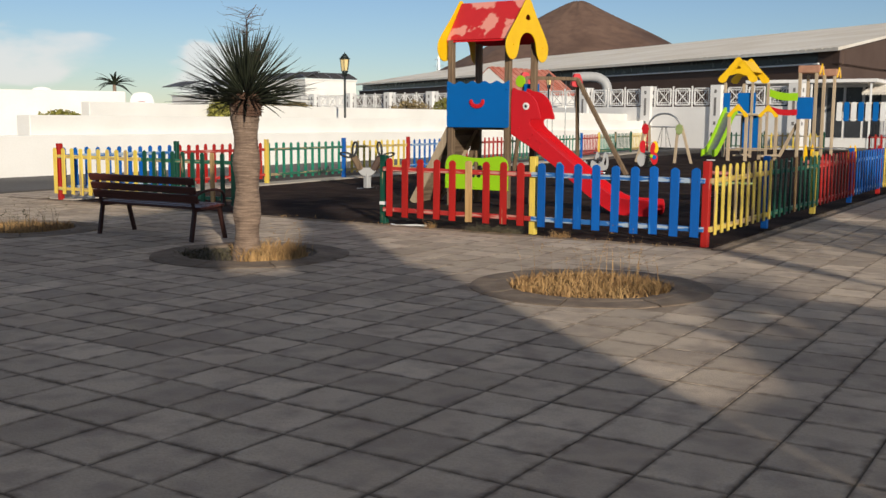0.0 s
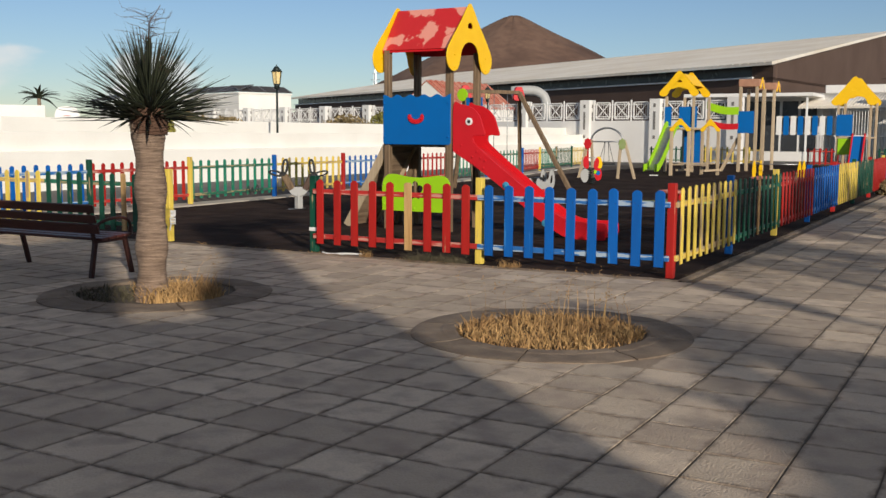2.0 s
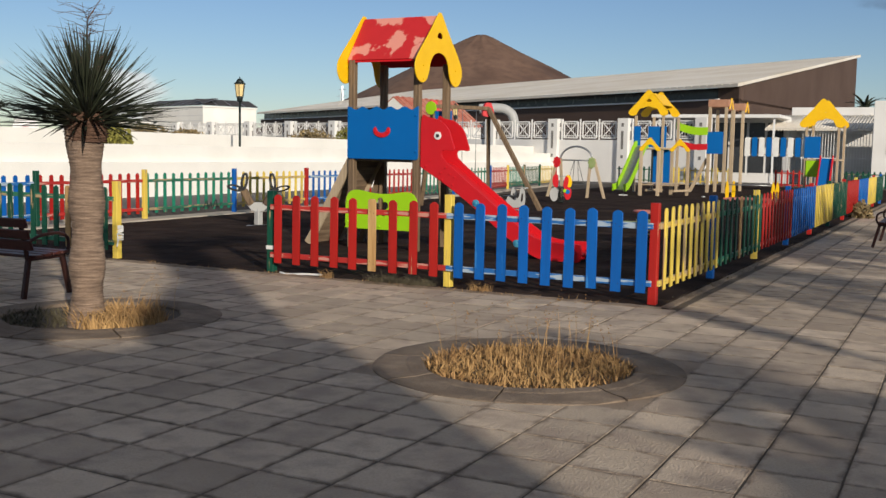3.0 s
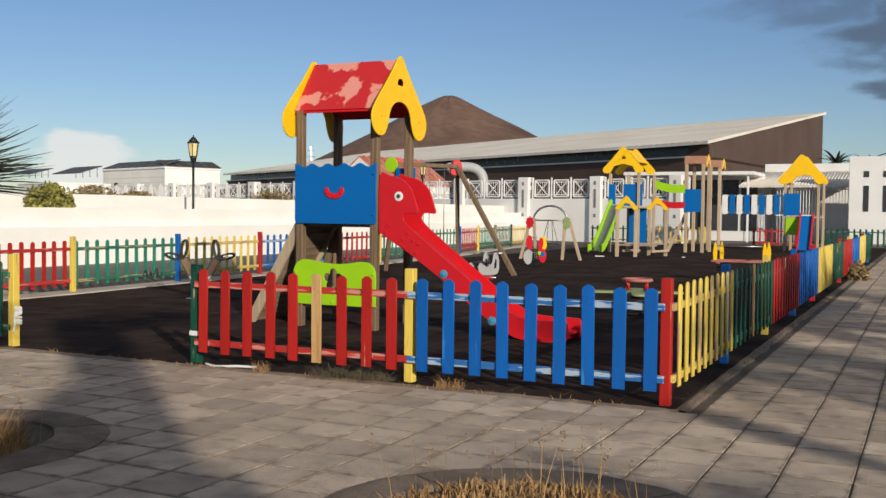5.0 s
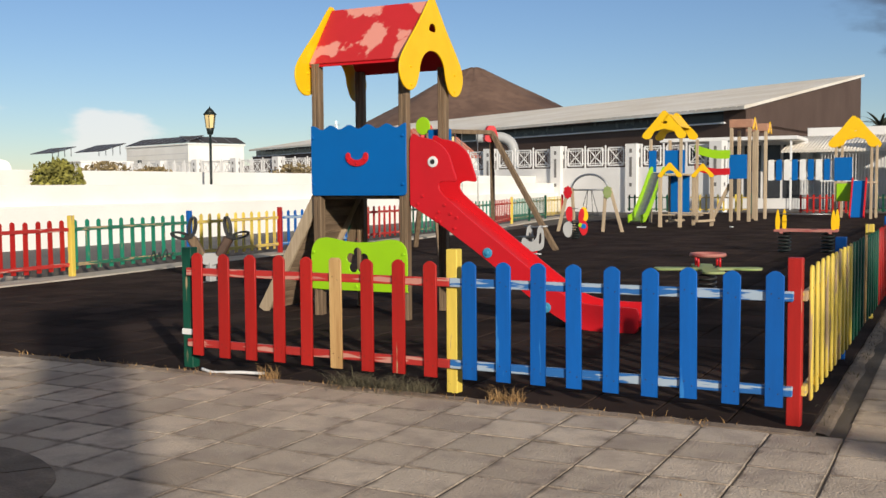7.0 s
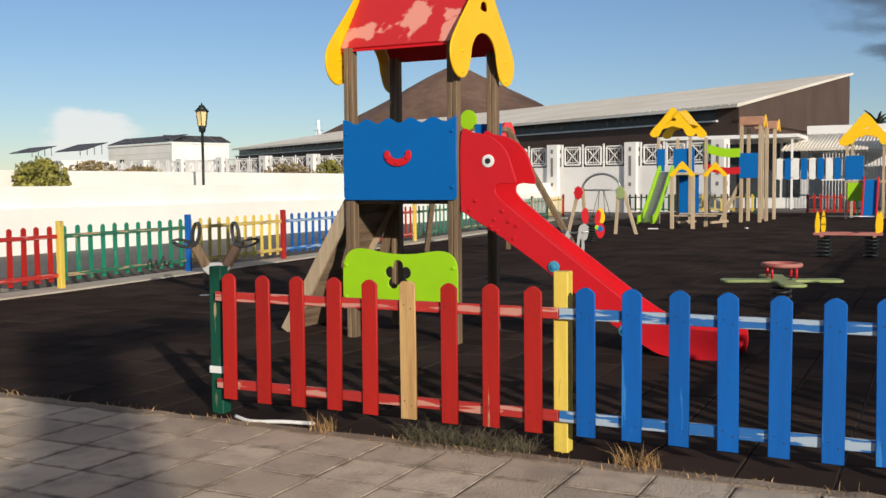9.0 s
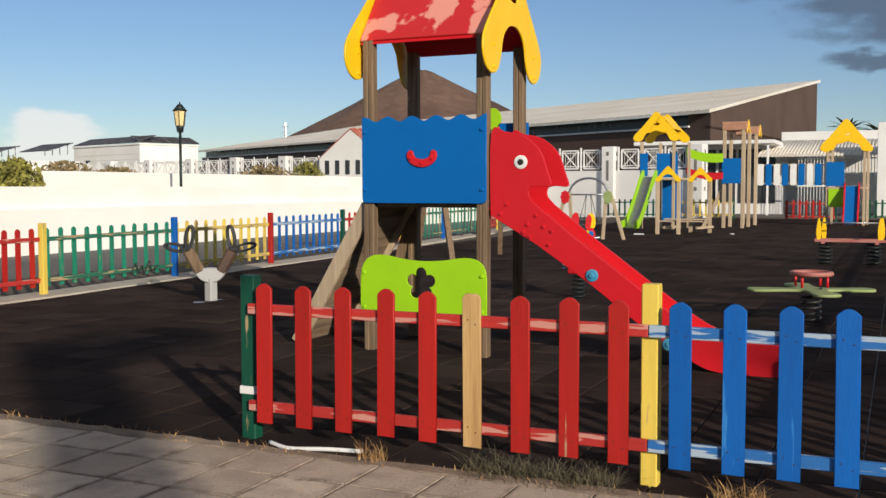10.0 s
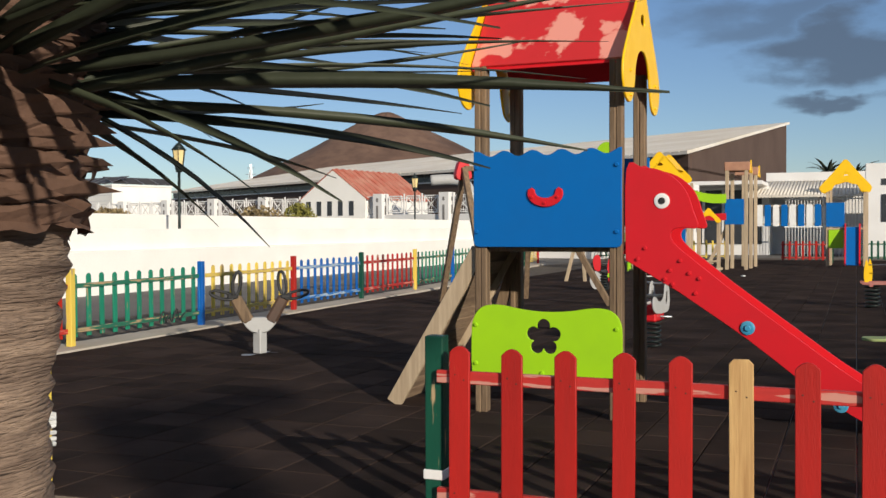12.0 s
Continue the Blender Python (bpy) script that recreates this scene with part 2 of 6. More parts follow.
CLADDING = material("brown_sheet_cladding", (0.10, 0.062, 0.045), 0.7, tint=(0.06, 0.036, 0.028), amount=0.5, scale=0.2, fine=6, bump=0.1)
ROOF_SHEET = material("grey_sheet_roof", (0.78, 0.74, 0.67), 0.7, 0.0, tint=(0.56, 0.48, 0.37), amount=0.6, scale=0.12, fine=3, bump=0.1)
BENCH_W = material("dark_red_bench_slat", (0.085, 0.02, 0.014), 0.45, tint=(0.04, 0.01, 0.008), amount=0.6, scale=5, fine=40, bump=0.2, stretch=(0.5, 7, 7))
BENCH_M = material("dark_bench_iron", (0.05, 0.018, 0.014), 0.45, 0.3, amount=0.5, scale=8, fine=90, bump=0.1)


# ---- mesh helpers ----
def box(bm, x0, y0, z0, x1, y1, z1, m=None):
    v = [bm.verts.new((x, y, z)) for z in (z0, z1) for y in (y0, y1) for x in (x0, x1)]
    for f in ((0, 2, 3, 1), (4, 5, 7, 6), (0, 1, 5, 4), (2, 6, 7, 3), (0, 4, 6, 2), (1, 3, 7, 5)):
        bm.faces.new([v[i] for i in f])
    if m is not None:
        for p in v:
            p.co = m @ p.co
    return v


def soft_box(bm, x0, y0, z0, x1, y1, z1, r=0.006, m=None):
    v = box(bm, x0, y0, z0, x1, y1, z1, m)
    edges = list({e for p in v for e in p.link_edges})
    bmesh.ops.bevel(bm, geom=edges, offset=r, segments=1, affect="EDGES")


def beam(bm, a, b, w, h=None, up=(0, 0, 1), r=0.004):
    """A squared timber from a to b."""
    a, b, h = Vector(a), Vector(b), h or w
    d = (b - a).normalized()
    s = d.cross(Vector(up))
    s = s.normalized() if s.length > 1e-4 else Vector((1, 0, 0))
    u = s.cross(d)
    m = Matrix((s, d, u)).transposed().to_4x4()
    m.translation = a
    soft_box(bm, -w / 2, 0, -h / 2, w / 2, (b - a).length, h / 2, r, m)


def tube(bm, points, r, sides=8, closed=False, taper=None):
    """A round bar along points."""
    pts = [Vector(p) for p in points]
    rings = []
    n = len(pts)
    side = None
    for i, p in enumerate(pts):
        d = (pts[(i + 1) % n] - pts[i - 1]) if closed or 0 < i < n - 1 else (pts[1] - pts[0] if i == 0 else pts[-1] - pts[-2])
        d.normalize()
        if side is None:
            side = d.orthogonal().normalized()
        side = (side - d * side.dot(d)).normalized()
        up = d.cross(side)
        rr = r if taper is None else r + (taper - r) * i / (n - 1)
        rings.append([bm.verts.new(p + (side * math.cos(k * 2 * math.pi / sides) + up * math.sin(k * 2 * math.pi / sides)) * rr) for k in range(sides)])
    for i in range(n if closed else n - 1):
        a, b = rings[i], rings[(i + 1) % n]
        for k in range(sides):
            f = bm.faces.new((a[k], a[(k + 1) % sides], b[(k + 1) % sides], b[k]))
            f.smooth = True
    if not closed:
        bm.faces.new(rings[0][::-1])
        bm.faces.new(rings[-1])


def disc(bm, center, axis, r, depth, sides=16, dome=0.0):
    """A round cap or bolt standing out along axis."""
    c, a = Vector(center), Vector(axis).normalized()
    s = a.orthogonal().normalized()
    u = a.cross(s)
    rows = [(r, 0.0), (r, depth * 0.7), (r * 0.75, depth + dome)]
    rings = [[bm.verts.new(c + (s * math.cos(k * 2 * math.pi / sides) + u * math.sin(k * 2 * math.pi / sides)) * q + a * h) for k in range(sides)] for q, h in rows]
    for p, q in zip(rings, rings[1:]):
        for k in range(sides):
            bm.faces.new((p[k], p[(k + 1) % sides], q[(k + 1) % sides], q[k]))
    bm.faces.new(rings[-1])
    bm.faces.new(rings[0][::-1])


def plate(outlines, thick, m=None, bevel=0.004):
    """A board cut to outlines in its own x and z (the later ones are holes), thick along y from 0 to thick."""
    cu = bpy.data.curves.new("cut", "CURVE")
    cu.dimensions, cu.fill_mode, cu.extrude, cu.bevel_depth, cu.bevel_resolution = "2D", "BOTH", max(0.001, thick / 2 - bevel), bevel, 0
    cu.offset = -bevel
    for pts in outlines:
        sp = cu.splines.new("POLY")
        sp.points.add(len(pts) - 1)
        for p, (x, y) in zip(sp.points, pts):
            p.co = (x, y, 0, 1)
        sp.use_cyclic_u = True
    ob = bpy.data.objects.new("cut", cu)
    scene.collection.objects.link(ob)
    bpy.context.view_layer.update()
    me = bpy.data.meshes.new_from_object(ob.evaluated_get(bpy.context.evaluated_depsgraph_get()))
    bpy.data.objects.remove(ob)
    bpy.data.curves.remove(cu)
    bm = bmesh.new()
    bm.from_mesh(me)
    bpy.data.meshes.remove(me)
    t = Matrix(((1, 0, 0, 0), (0, 0, -1, thick / 2), (0, 1, 0, 0), (0, 0, 0, 1)))
    bm.transform((m or Matrix.Identity(4)) @ t)
    return bm


def smooth_line(pts, steps=6, closed=True):
    """A rounded outline through points (Catmull-Rom)."""
    out, n = [], len(pts)
    for i in range(n if closed else n - 1):
        p = [Vector(pts[(i + k) % n] if closed else pts[min(max(i + k, 0), n - 1)]) for k in (-1, 0, 1, 2)]
        for s in range(steps):
            t = s / steps
            q = 0.5 * (2 * p[1] + (p[2] - p[0]) * t + (2 * p[0] - 5 * p[1] + 4 * p[2] - p[3]) * t * t + (3 * p[1] - p[0] - 3 * p[2] + p[3]) * t ** 3)
            out.append(tuple(q))
    if not closed:
        out.append(tuple(pts[-1]))
    return out


def finish(name, bm, mat):
    me = bpy.data.meshes.new(name)
    bmesh.ops.recalc_face_normals(bm, faces=bm.faces)
    bm.to_mesh(me)
    bm.free()
    me.materials.append(mat)
    return me


def part(name, bm, mat, parent, label=""):
    ob = new(name, finish(name, bm, mat))
    ob.parent = parent
    return tagged(ob, label)


def piece(name, me, parent, m=None):
    """A part that shares the mesh me with its likes."""
    ob = new(name, me)
    ob.parent = parent
    if m is not None:
        ob.matrix_basis = m
    return ob


def thing(name, label, category, m=None, group="", kind=""):
    ob = new(name)
    ob.empty_display_size = 0.2
    if m is not None:
        ob.matrix_basis = m
    return tagged(ob, label, category, group, kind)


def solid(name, bm, mat, label, category, m=None, kind="", group=""):
    ob = new(name, finish(name, bm, mat))
    if m is not None:
        ob.matrix_basis = m
    return tagged(ob, label, category, group, kind)


# ---- fences ----
PICKET = {}
def picket_mesh(mat, height=0.86, width=0.09):
    """A picket with a low rounded head (bare replacement slats have clipped corners) and four nail heads."""
    key = (mat.name, height, width)
    if key not in PICKET:
        w = width / 2
        if mat == W_NEW:
            head = [(w, height - 0.022), (w * 0.62, height), (-w * 0.62, height), (-w, height - 0.022)]
        else:
            head = [(w * k, height - 0.034 * k * k) for k in (1.0, 0.8, 0.55, 0.28, 0.0, -0.28, -0.55, -0.8, -1.0)]
        bm = plate([[(-w, 0), (w, 0)] + head], 0.02, bevel=0.003)
        n = len(bm.faces)
        for x, z in ((-w * 0.45, 0.115), (w * 0.45, 0.085), (-w * 0.4, 0.715), (w * 0.45, 0.69)):
            for y, ax in ((0.0, -1), (0.02, 1)):
                disc(bm, (x, y, z), (0, ax, 0), 0.0045, 0.0015, 6)
        bm.faces.ensure_lookup_table()
        for f in bm.faces[n:]:
            f.material_index = 1
        PICKET[key] = finish("picket", bm, mat)
        PICKET[key].materials.append(STEEL_OLD)
    return PICKET[key]


def fence(a, b, count, mat, rail, post, label, out=1, post_h=1.07, base=0.13, odd=None, lean=0.008, rails=(0.23, 0.83), post_at=1, inset=0.1, jump=0.006, inset2=None, width=0.095):
    """One run of picket fence from a to b (points on the ground), pickets on the side named by out, with a post at its end."""
    rng = random.Random(int(abs(a[0] * 971 + a[1] * 131 + b[0] * 37)))
    a, b = Vector((a[0], a[1], 0)), Vector((b[0], b[1], 0))
    d = b - a
    length = d.length
    yaw = math.degrees(math.atan2(d.y, d.x))
    f = thing("picket_fence", label, "fence", pose(a.x, a.y, 0, 0, 0, yaw), "picket fence runs")
    for h in rails:
        bm = bmesh.new()
        soft_box(bm, 0.002, -0.045 * out - 0.017, h - 0.032, length - 0.002, -0.045 * out + 0.017, h + 0.032, 0.004)
        part("rail", bm, rail, f)
    for i in range(count):
        x = inset + (length - inset - (inset if inset2 is None else inset2)) * i / (count - 1)
        pm = odd[1] if odd and i == odd[0] else mat
        y = -0.064 * out - (0.02 if out > 0 else 0)
        piece("picket", picket_mesh(pm, 0.86, width), f, pose(x + rng.uniform(-.006, .006), y, base + rng.uniform(-jump, jump), 0, rng.uniform(-lean, lean) * 57, 0))
    if post:
        bm = bmesh.new()
        soft_box(bm, length * post_at - 0.045, -0.025, -0.05, length * post_at + 0.045, 0.065, post_h, 0.006)
        part("post", bm, post, f)
    return f



# ---- ground ----
def ground_sheet():
    bm = bmesh.new()
    n = 24
    rings = [bm.verts.new((0, 60, -0.06))]
    loops = []
    for r in (60, 200, 700, 4500):
        loops.append([bm.verts.new((r * math.cos(k * 2 * math.pi / n), 60 + r * math.sin(k * 2 * math.pi / n), -0.06)) for k in range(n)])
    for k in range(n):
        bm.faces.new((rings[0], loops[0][k], loops[0][(k + 1) % n]))
        for a, b in zip(loops, loops[1:]):
            bm.faces.new((a[k], a[(k + 1) % n], b[(k + 1) % n], b[k]))
    solid("ground", bm, ASPHALT, "grey dusty asphalt ground reaching to the horizon", "ground", kind="structure")
ground_sheet()


def slab(name, x0, y0, x1, y1, z0, z1, mat, label, kind="structure", cat="ground"):
    bm = bmesh.new()
    box(bm, x0, y0, z0, x1, y1, z1)
    return solid(name, bm, mat, label, cat, kind=kind)
bed = slab("pavement_bed", -17.0, -9.0, 12.0, 62.0, -0.05, -0.006, JOINT, "sandy bed showing in the joints of the paving")
RX0, RX1, RY0, RY1 = -14.6, -1.62, 10.42, 58.0
rubber_bed = slab("playground_base", RX0, RY0 - 0.02, RX1, RY1, -0.03, -0.003, BLACK, "dark base below the rubber safety tiles")
PALM_PIT, GRASS_PIT, LEFT_PIT = (-5.82, 6.86), (-1.62, 6.99), (-10.3, 6.95)
PIT_R = 1.13


# ---- fences round the playground ----
FY = 10.55
FRONT = "picket fence, {} slats, before the playground"
fence((-6.59, FY), (-4.11, FY), 9, P_RED, R_RED, P_YELLOW, FRONT.format("red") + ", one slat bare", odd=(5, W_NEW), inset=0.135, inset2=0.145, width=0.108)
fence((-4.11, FY), (-1.71, FY), 9, P_BLUE, R_BLUE, P_RED, FRONT.format("blue"), inset=0.165, inset2=0.11, width=0.112)
gp = thing("fence_post", "dark green wooden fence post at the gate opening", "post", pose(-6.62, FY, 0))
bm = bmesh.new()
soft_box(bm, -0.05, -0.02, -0.05, 0.05, 0.07, 1.03, 0.006)
part("post", bm, P_GREEN, gp)
SIDE = "picket fence with {} slats along the paved path"
y = FY
for mat, rail, post, n, ln, what, odd in ((P_YELLOW, R_YELLOW, P_BLUE, 10, 2.72, "yellow", None), (P_GREEN, R_GREEN, P_YELLOW, 10, 2.95, "dark green", (4, W_NEW)), (P_RED, R_RED, P_BLUE, 11, 3.0, "red", None),
                                (P_BLUE, R_BLUE, P_RED, 11, 3.0, "blue", None), (P_YELLOW, R_YELLOW, P_GREEN, 11, 3.0, "yellow", None), (P_GREEN, R_GREEN, P_RED, 11, 3.0, "dark green", None),
                                (P_RED, R_RED, P_YELLOW, 11, 3.0, "red", None), (P_BLUE, R_BLUE, P_GREEN, 11, 3.0, "blue", None), (P_YELLOW, R_YELLOW, P_RED, 11, 3.0, "yellow", None), (P_GREEN, R_GREEN, P_BLUE, 11, 3.0, "dark green", None)):
    fence((-1.70, y), (-1.70, y + ln), n, mat, rail, post, SIDE.format(what), odd=odd, base=0.16, inset=0.13, out=1)
    y += ln
fence((-11.8, 10.5), (-9.21, 10.5), 11, P_GREEN, R_GREEN, P_YELLOW, FRONT.format("dark green") + ", one slat bare", odd=(7, W_NEW), inset=0.12)
fence((-14.1, 10.5), (-11.8, 10.5), 10, P_YELLOW, R_YELLOW, None, FRONT.format("yellow"), inset=-0.04, inset2=0.12)
LEFT = [(-14.1, 10.5), (-14.2, 13.5), (-14.3, 16.4), (-14.5, 19.6), (-14.68, 22.85), (-14.85, 26.1), (-15.1, 29.65), (-15.5, 33.3), (-15.85, 37.2), (-16.4, 40.2), (-16.9, 43.2), (-17.4, 46.3), (-17.8, 49.5)]
KINDS = [(P_BLUE, R_BLUE, P_GREEN, "blue"), (P_RED, R_RED, P_YELLOW, "red"), (P_TEAL, R_GREEN, P_BLUE, "green"), (P_YELLOW, R_YELLOW, P_RED, "yellow"), (P_BLUE, R_BLUE, P_GREEN, "blue"), (P_RED, R_RED, P_YELLOW, "red"),
         (P_TEAL, R_GREEN, P_BLUE, "green"), (P_TEAL, R_GREEN, P_BLUE, "green"), (P_RED, R_RED, P_YELLOW, "red"), (P_TEAL, R_GREEN, P_GREEN, "green"), (P_GREEN, R_GREEN, P_GREEN, "dark green"), (P_YELLOW, R_YELLOW, P_RED, "yellow")]
for (p, q), (mat, rail, post, what) in zip(zip(LEFT, LEFT[1:]), KINDS):
    fence(p, q, 11, mat, rail, post, "picket fence with {} slats before a white wall".format(what), out=-1, inset=0.15)
LIGHT_KERB = material("pale_concrete_strip", (0.52, 0.46, 0.38), 0.95, tint=(0.36, 0.31, 0.25), amount=0.7, scale=1.5, fine=60, bump=0.5)
bm = bmesh.new()
rows = [[bm.verts.new((x + dx, y, z)) for dx, z in ((-0.35, -0.06), (-0.35, 0.03), (0.30, 0.034), (0.36, -0.02))] for x, y in LEFT]
for p, q in zip(rows, rows[1:]):
    for k in range(3):
        bm.faces.new((p[k], p[k + 1], q[k + 1], q[k]))
bm.faces.new(rows[0])
bm.faces.new(rows[-1][::-1])
solid("fence_footing", bm, LIGHT_KERB, "pale concrete strip under the fence by the white wall", "kerb", kind="structure")
lp = thing("fence_post", "red wooden fence post at the corner of the playground", "post", pose(-14.1, 10.5, 0))
bm = bmesh.new()
soft_box(bm, -0.045, -0.045, -0.05, 0.045, 0.045, 1.07, 0.006)
part("post", bm, P_RED, lp)


# ---- play tower with the slide ----
def gable_outline():
    """Yellow gable board, in its own width and height, with a keyhole arch."""
    right = [(0.0, 3.71), (0.07, 3.68), (0.32, 3.40), (0.60, 3.12), (0.76, 2.93), (0.78, 2.78), (0.70, 2.65), (0.56, 2.60), (0.42, 2.65), (0.335, 2.80),
             (0.30, 2.92), (0.22, 3.02), (0.11, 3.075)]
    left = [(-x, z) for x, z in right[1:]][::-1]
    return smooth_line(right + [(0, 3.09)] + left, 4)


def bolt_row(parent, mat, places, axis=(0, -1, 0), r=0.018):
    for p in places:
        bm = bmesh.new()
        disc(bm, p, axis, r, 0.012, 10, 0.006)
        part("bolt", bm, mat, parent)


def main_tower():
    t = thing("play_tower", "wooden play tower with red roof, blue smiling panel and red slide", "play tower", pose(-7.01, 14.45, 0))
    hx, hy = 0.585, 0.48
    for sx, sy, top in ((-1, -1, 2.97), (1, -1, 2.96), (-1, 1, 2.97), (1, 1, 2.96)):
        bm = bmesh.new()
        x, y = sx * hx, sy * hy
        for k in (-1, 1):
            soft_box(bm, x + k * 0.028 - 0.026, y - 0.05, -0.05, x + k * 0.028 + 0.026, y + 0.05, top, 0.008)
        box(bm, x - 0.045, y - 0.042, -0.04, x + 0.045, y + 0.042, top - 0.01)
        part("post", bm, W_OLD, t)
    for i in range(9):
        bm = bmesh.new()
        soft_box(bm, -0.64, -0.5 + i * 0.112, 1.43, 0.64, -0.395 + i * 0.112, 1.46, 0.004)
        part("platform_plank", bm, W_OLD, t)
    for y in (-0.42, 0.42):
        bm = bmesh.new()
        soft_box(bm, -0.53, y - 0.03, 1.385, 0.53, y + 0.03, 1.43, 0.004)
        part("joist", bm, W_OLD, t)
    # wavy blue panel
    wave = [(-0.64 + 1.28 * i / 60, 2.218 + 0.024 * math.cos((60 - i) / 60 * math.pi * 10.2)) for i in range(61)]
    out = [(-0.64, 1.46), (-0.625, 1.435), (-0.6, 1.425), (0.6, 1.425), (0.625, 1.435), (0.64, 1.46)] + wave[::-1]
    pb = part("front_panel", plate([out], 0.02, pose(0, -hy - 0.072, 0)), HD_BLUE, t, "blue board with a wavy top")
    smile = [(0.155 * math.cos(a), 1.875 + 0.115 * math.sin(a)) for a in [math.pi + i * math.pi / 16 for i in range(17)]]
    inner = [(0.085 * math.cos(a), 1.885 + 0.048 * math.sin(a)) for a in [2 * math.pi - i * math.pi / 16 for i in range(17)]]
    smile = smile + [(0.15, 1.905), (0.12, 1.925), (0.092, 1.91)]
    inner = inner + [(-0.092, 1.91), (-0.12, 1.925), (-0.15, 1.905)]
    part("smile", plate([[(x + 0.0, z) for x, z in smile + inner]], 0.02, pose(0.0, -hy - 0.093, 0), 0.006), HD_RED, pb, "red smiling mouth")
    bolt_row(pb, HD_BLUE, [(x, -hy - 0.072, z) for x in (-0.61, 0.60) for z in (2.10, 1.555)])
    bolt_row(pb, HD_RED, [(x, -hy - 0.092, 1.795 + abs(x) * 0.45) for x in (-0.11, 0.0, 0.11)], r=0.012)
    # lime panel with a flower hole
    out = smooth_line([(-0.66, 0.36), (-0.63, 0.325), (0, 0.32), (0.6, 0.325), (0.64, 0.36), (0.645, 0.6), (0.635, 0.80), (0.56, 0.90), (0.42, 0.925), (0.2, 0.895), (0.0, 0.885), (-0.2, 0.9), (-0.42, 0.935), (-0.57, 0.91), (-0.65, 0.8), (-0.665, 0.6)], 4)
    flower = [((0.088 + 0.062 * abs(math.cos(2.5 * a)) ** 0.7) * math.cos(a + 0.31) - 0.02, 0.67 + (0.092 + 0.062 * abs(math.cos(2.5 * a)) ** 0.7) * math.sin(a + 0.31)) for a in [i * 2 * math.pi / 60 for i in range(60)]]
    gpn = part("lower_panel", plate([out, flower], 0.02, pose(0, -hy - 0.072, 0)), HD_GREEN, t, "lime green board with a flower hole")
    bolt_row(gpn, HD_GREEN, [(x, -hy - 0.072, z) for x in (-0.62, 0.60) for z in (0.76, 0.43)] + [(-0.03, -hy - 0.072, 0.37)])
    # roof
    for s in (-1, 1):
        bm = bmesh.new()
        beam(bm, (0, s * 0.02, 3.66), (0, s * 0.52, 2.965), 1.33, 0.024, up=(0, 0, 1))
        part("roof_board", bm, FADED, t, "red roof board, paint flaked off in patches")
        bm = bmesh.new()
        beam(bm, (0, s * 0.02, 3.628), (0, s * 0.522, 2.93), 1.325, 0.012, up=(0, 0, 1))
        part("roof_lining", bm, HD_RED, t)
    for x in (-0.70, 0.685):
        gb = part("gable", plate([gable_outline(), [(0.09 * math.cos(a), 3.33 + (0.075 if math.sin(a) > 0 else 0.02) * math.sin(a)) for a in [i * math.pi / 10 for i in range(20)]]], 0.02, pose(x + 0.02, 0, 0, 0, 0, 90)), HD_YELLOW, t, "yellow gable board with an arched cut-out")
        bolt_row(gb, HD_YELLOW, [(x + 0.02, s * 0.54, z) for s in (-1, 1) for z in (2.66, 2.86)], (1, 0, 0), 0.014)
    # rear boards
    part("rear_panel", plate([[(0.35, 1.6), (0.66, 1.6), (0.66, 2.22), (0.35, 2.22)]], 0.02, pose(0, hy + 0.05, 0)), HD_BLUE, t)
    part("rear_knob", plate([[(0.26 + 0.10 * math.cos(a), 2.27 + 0.11 * math.sin(a)) for a in [i * math.pi / 10 for i in range(20)]]], 0.02, pose(0, hy + 0.075, 0)), HD_GREEN, t, "lime round board")
    # slide
    side = smooth_line([(0.66, 1.32), (0.665, 2.06), (0.80, 2.075), (0.98, 2.03), (1.13, 1.90), (1.20, 1.72), (1.235, 1.585), (1.11, 1.585), (1.035, 1.565), (1.03, 1.49), (1.10, 1.41)], 4, False) + smooth_line([(1.45, 1.13), (1.95, 0.76), (2.35, 0.47), (2.62, 0.32), (2.9, 0.28), (3.22, 0.275), (3.295, 0.24), (3.295, 0.06), (3.2, 0.008), (2.7, 0.02), (2.45, 0.12), (2.1, 0.34), (1.6, 0.72), (1.1, 1.06)], 5, False)
    for y in (-0.50, 0.02):
        sp = part("slide_side", plate([side], 0.03, pose(0, y, 0)), HD_RED, t, "glossy red slide side shaped like a bird head")
        if y < -0.2:
            bolt_row(sp, HD_RED, [(x, y, z) for x, z in ((0.76, 1.33), (0.82, 1.42), (1.02, 1.24), (1.10, 1.32), (1.04, 1.13), (1.17, 1.22), (1.25, 1.18), (0.98, 1.17), (1.22, 1.06))], r=0.016)
            bm = bmesh.new()
            disc(bm, (0.955, y, 1.80), (0, -1, 0), 0.062, 0.012, 24)
            eye = part("eye", bm, PLATE_WHITE, sp, "white eye ring")
            bm = bmesh.new()
            disc(bm, (0.955, y - 0.01, 1.80), (0, -1, 0), 0.028, 0.010, 16)
            part("eye", bm, BLACK, sp, "black pupil")
            for x, z in ((1.62, 0.80), (2.30, 0.235)):
                bm = bmesh.new()
                disc(bm, (x, y, z), (0, -1, 0), 0.055, 0.018, 20)
                disc(bm, (x, y - 0.017, z), (0, -1, 0), 0.025, 0.018, 12)
                part("cap", bm, HD_CAP, sp, "faded blue round bolt cap")
    bm = bmesh.new()
    chute = [(0.60, 1.40), (0.95, 1.38), (1.15, 1.25), (1.6, 0.92), (2.1, 0.53), (2.45, 0.29), (2.7, 0.18), (3.0, 0.14), (3.28, 0.13)]
    rows = [[bm.verts.new((x, y, z + dz)) for y, dz in ((-0.48, 0), (0.03, 0), (0.03, -0.03), (-0.48, -0.03))] for x, z in smooth_line(chute, 3, False)]
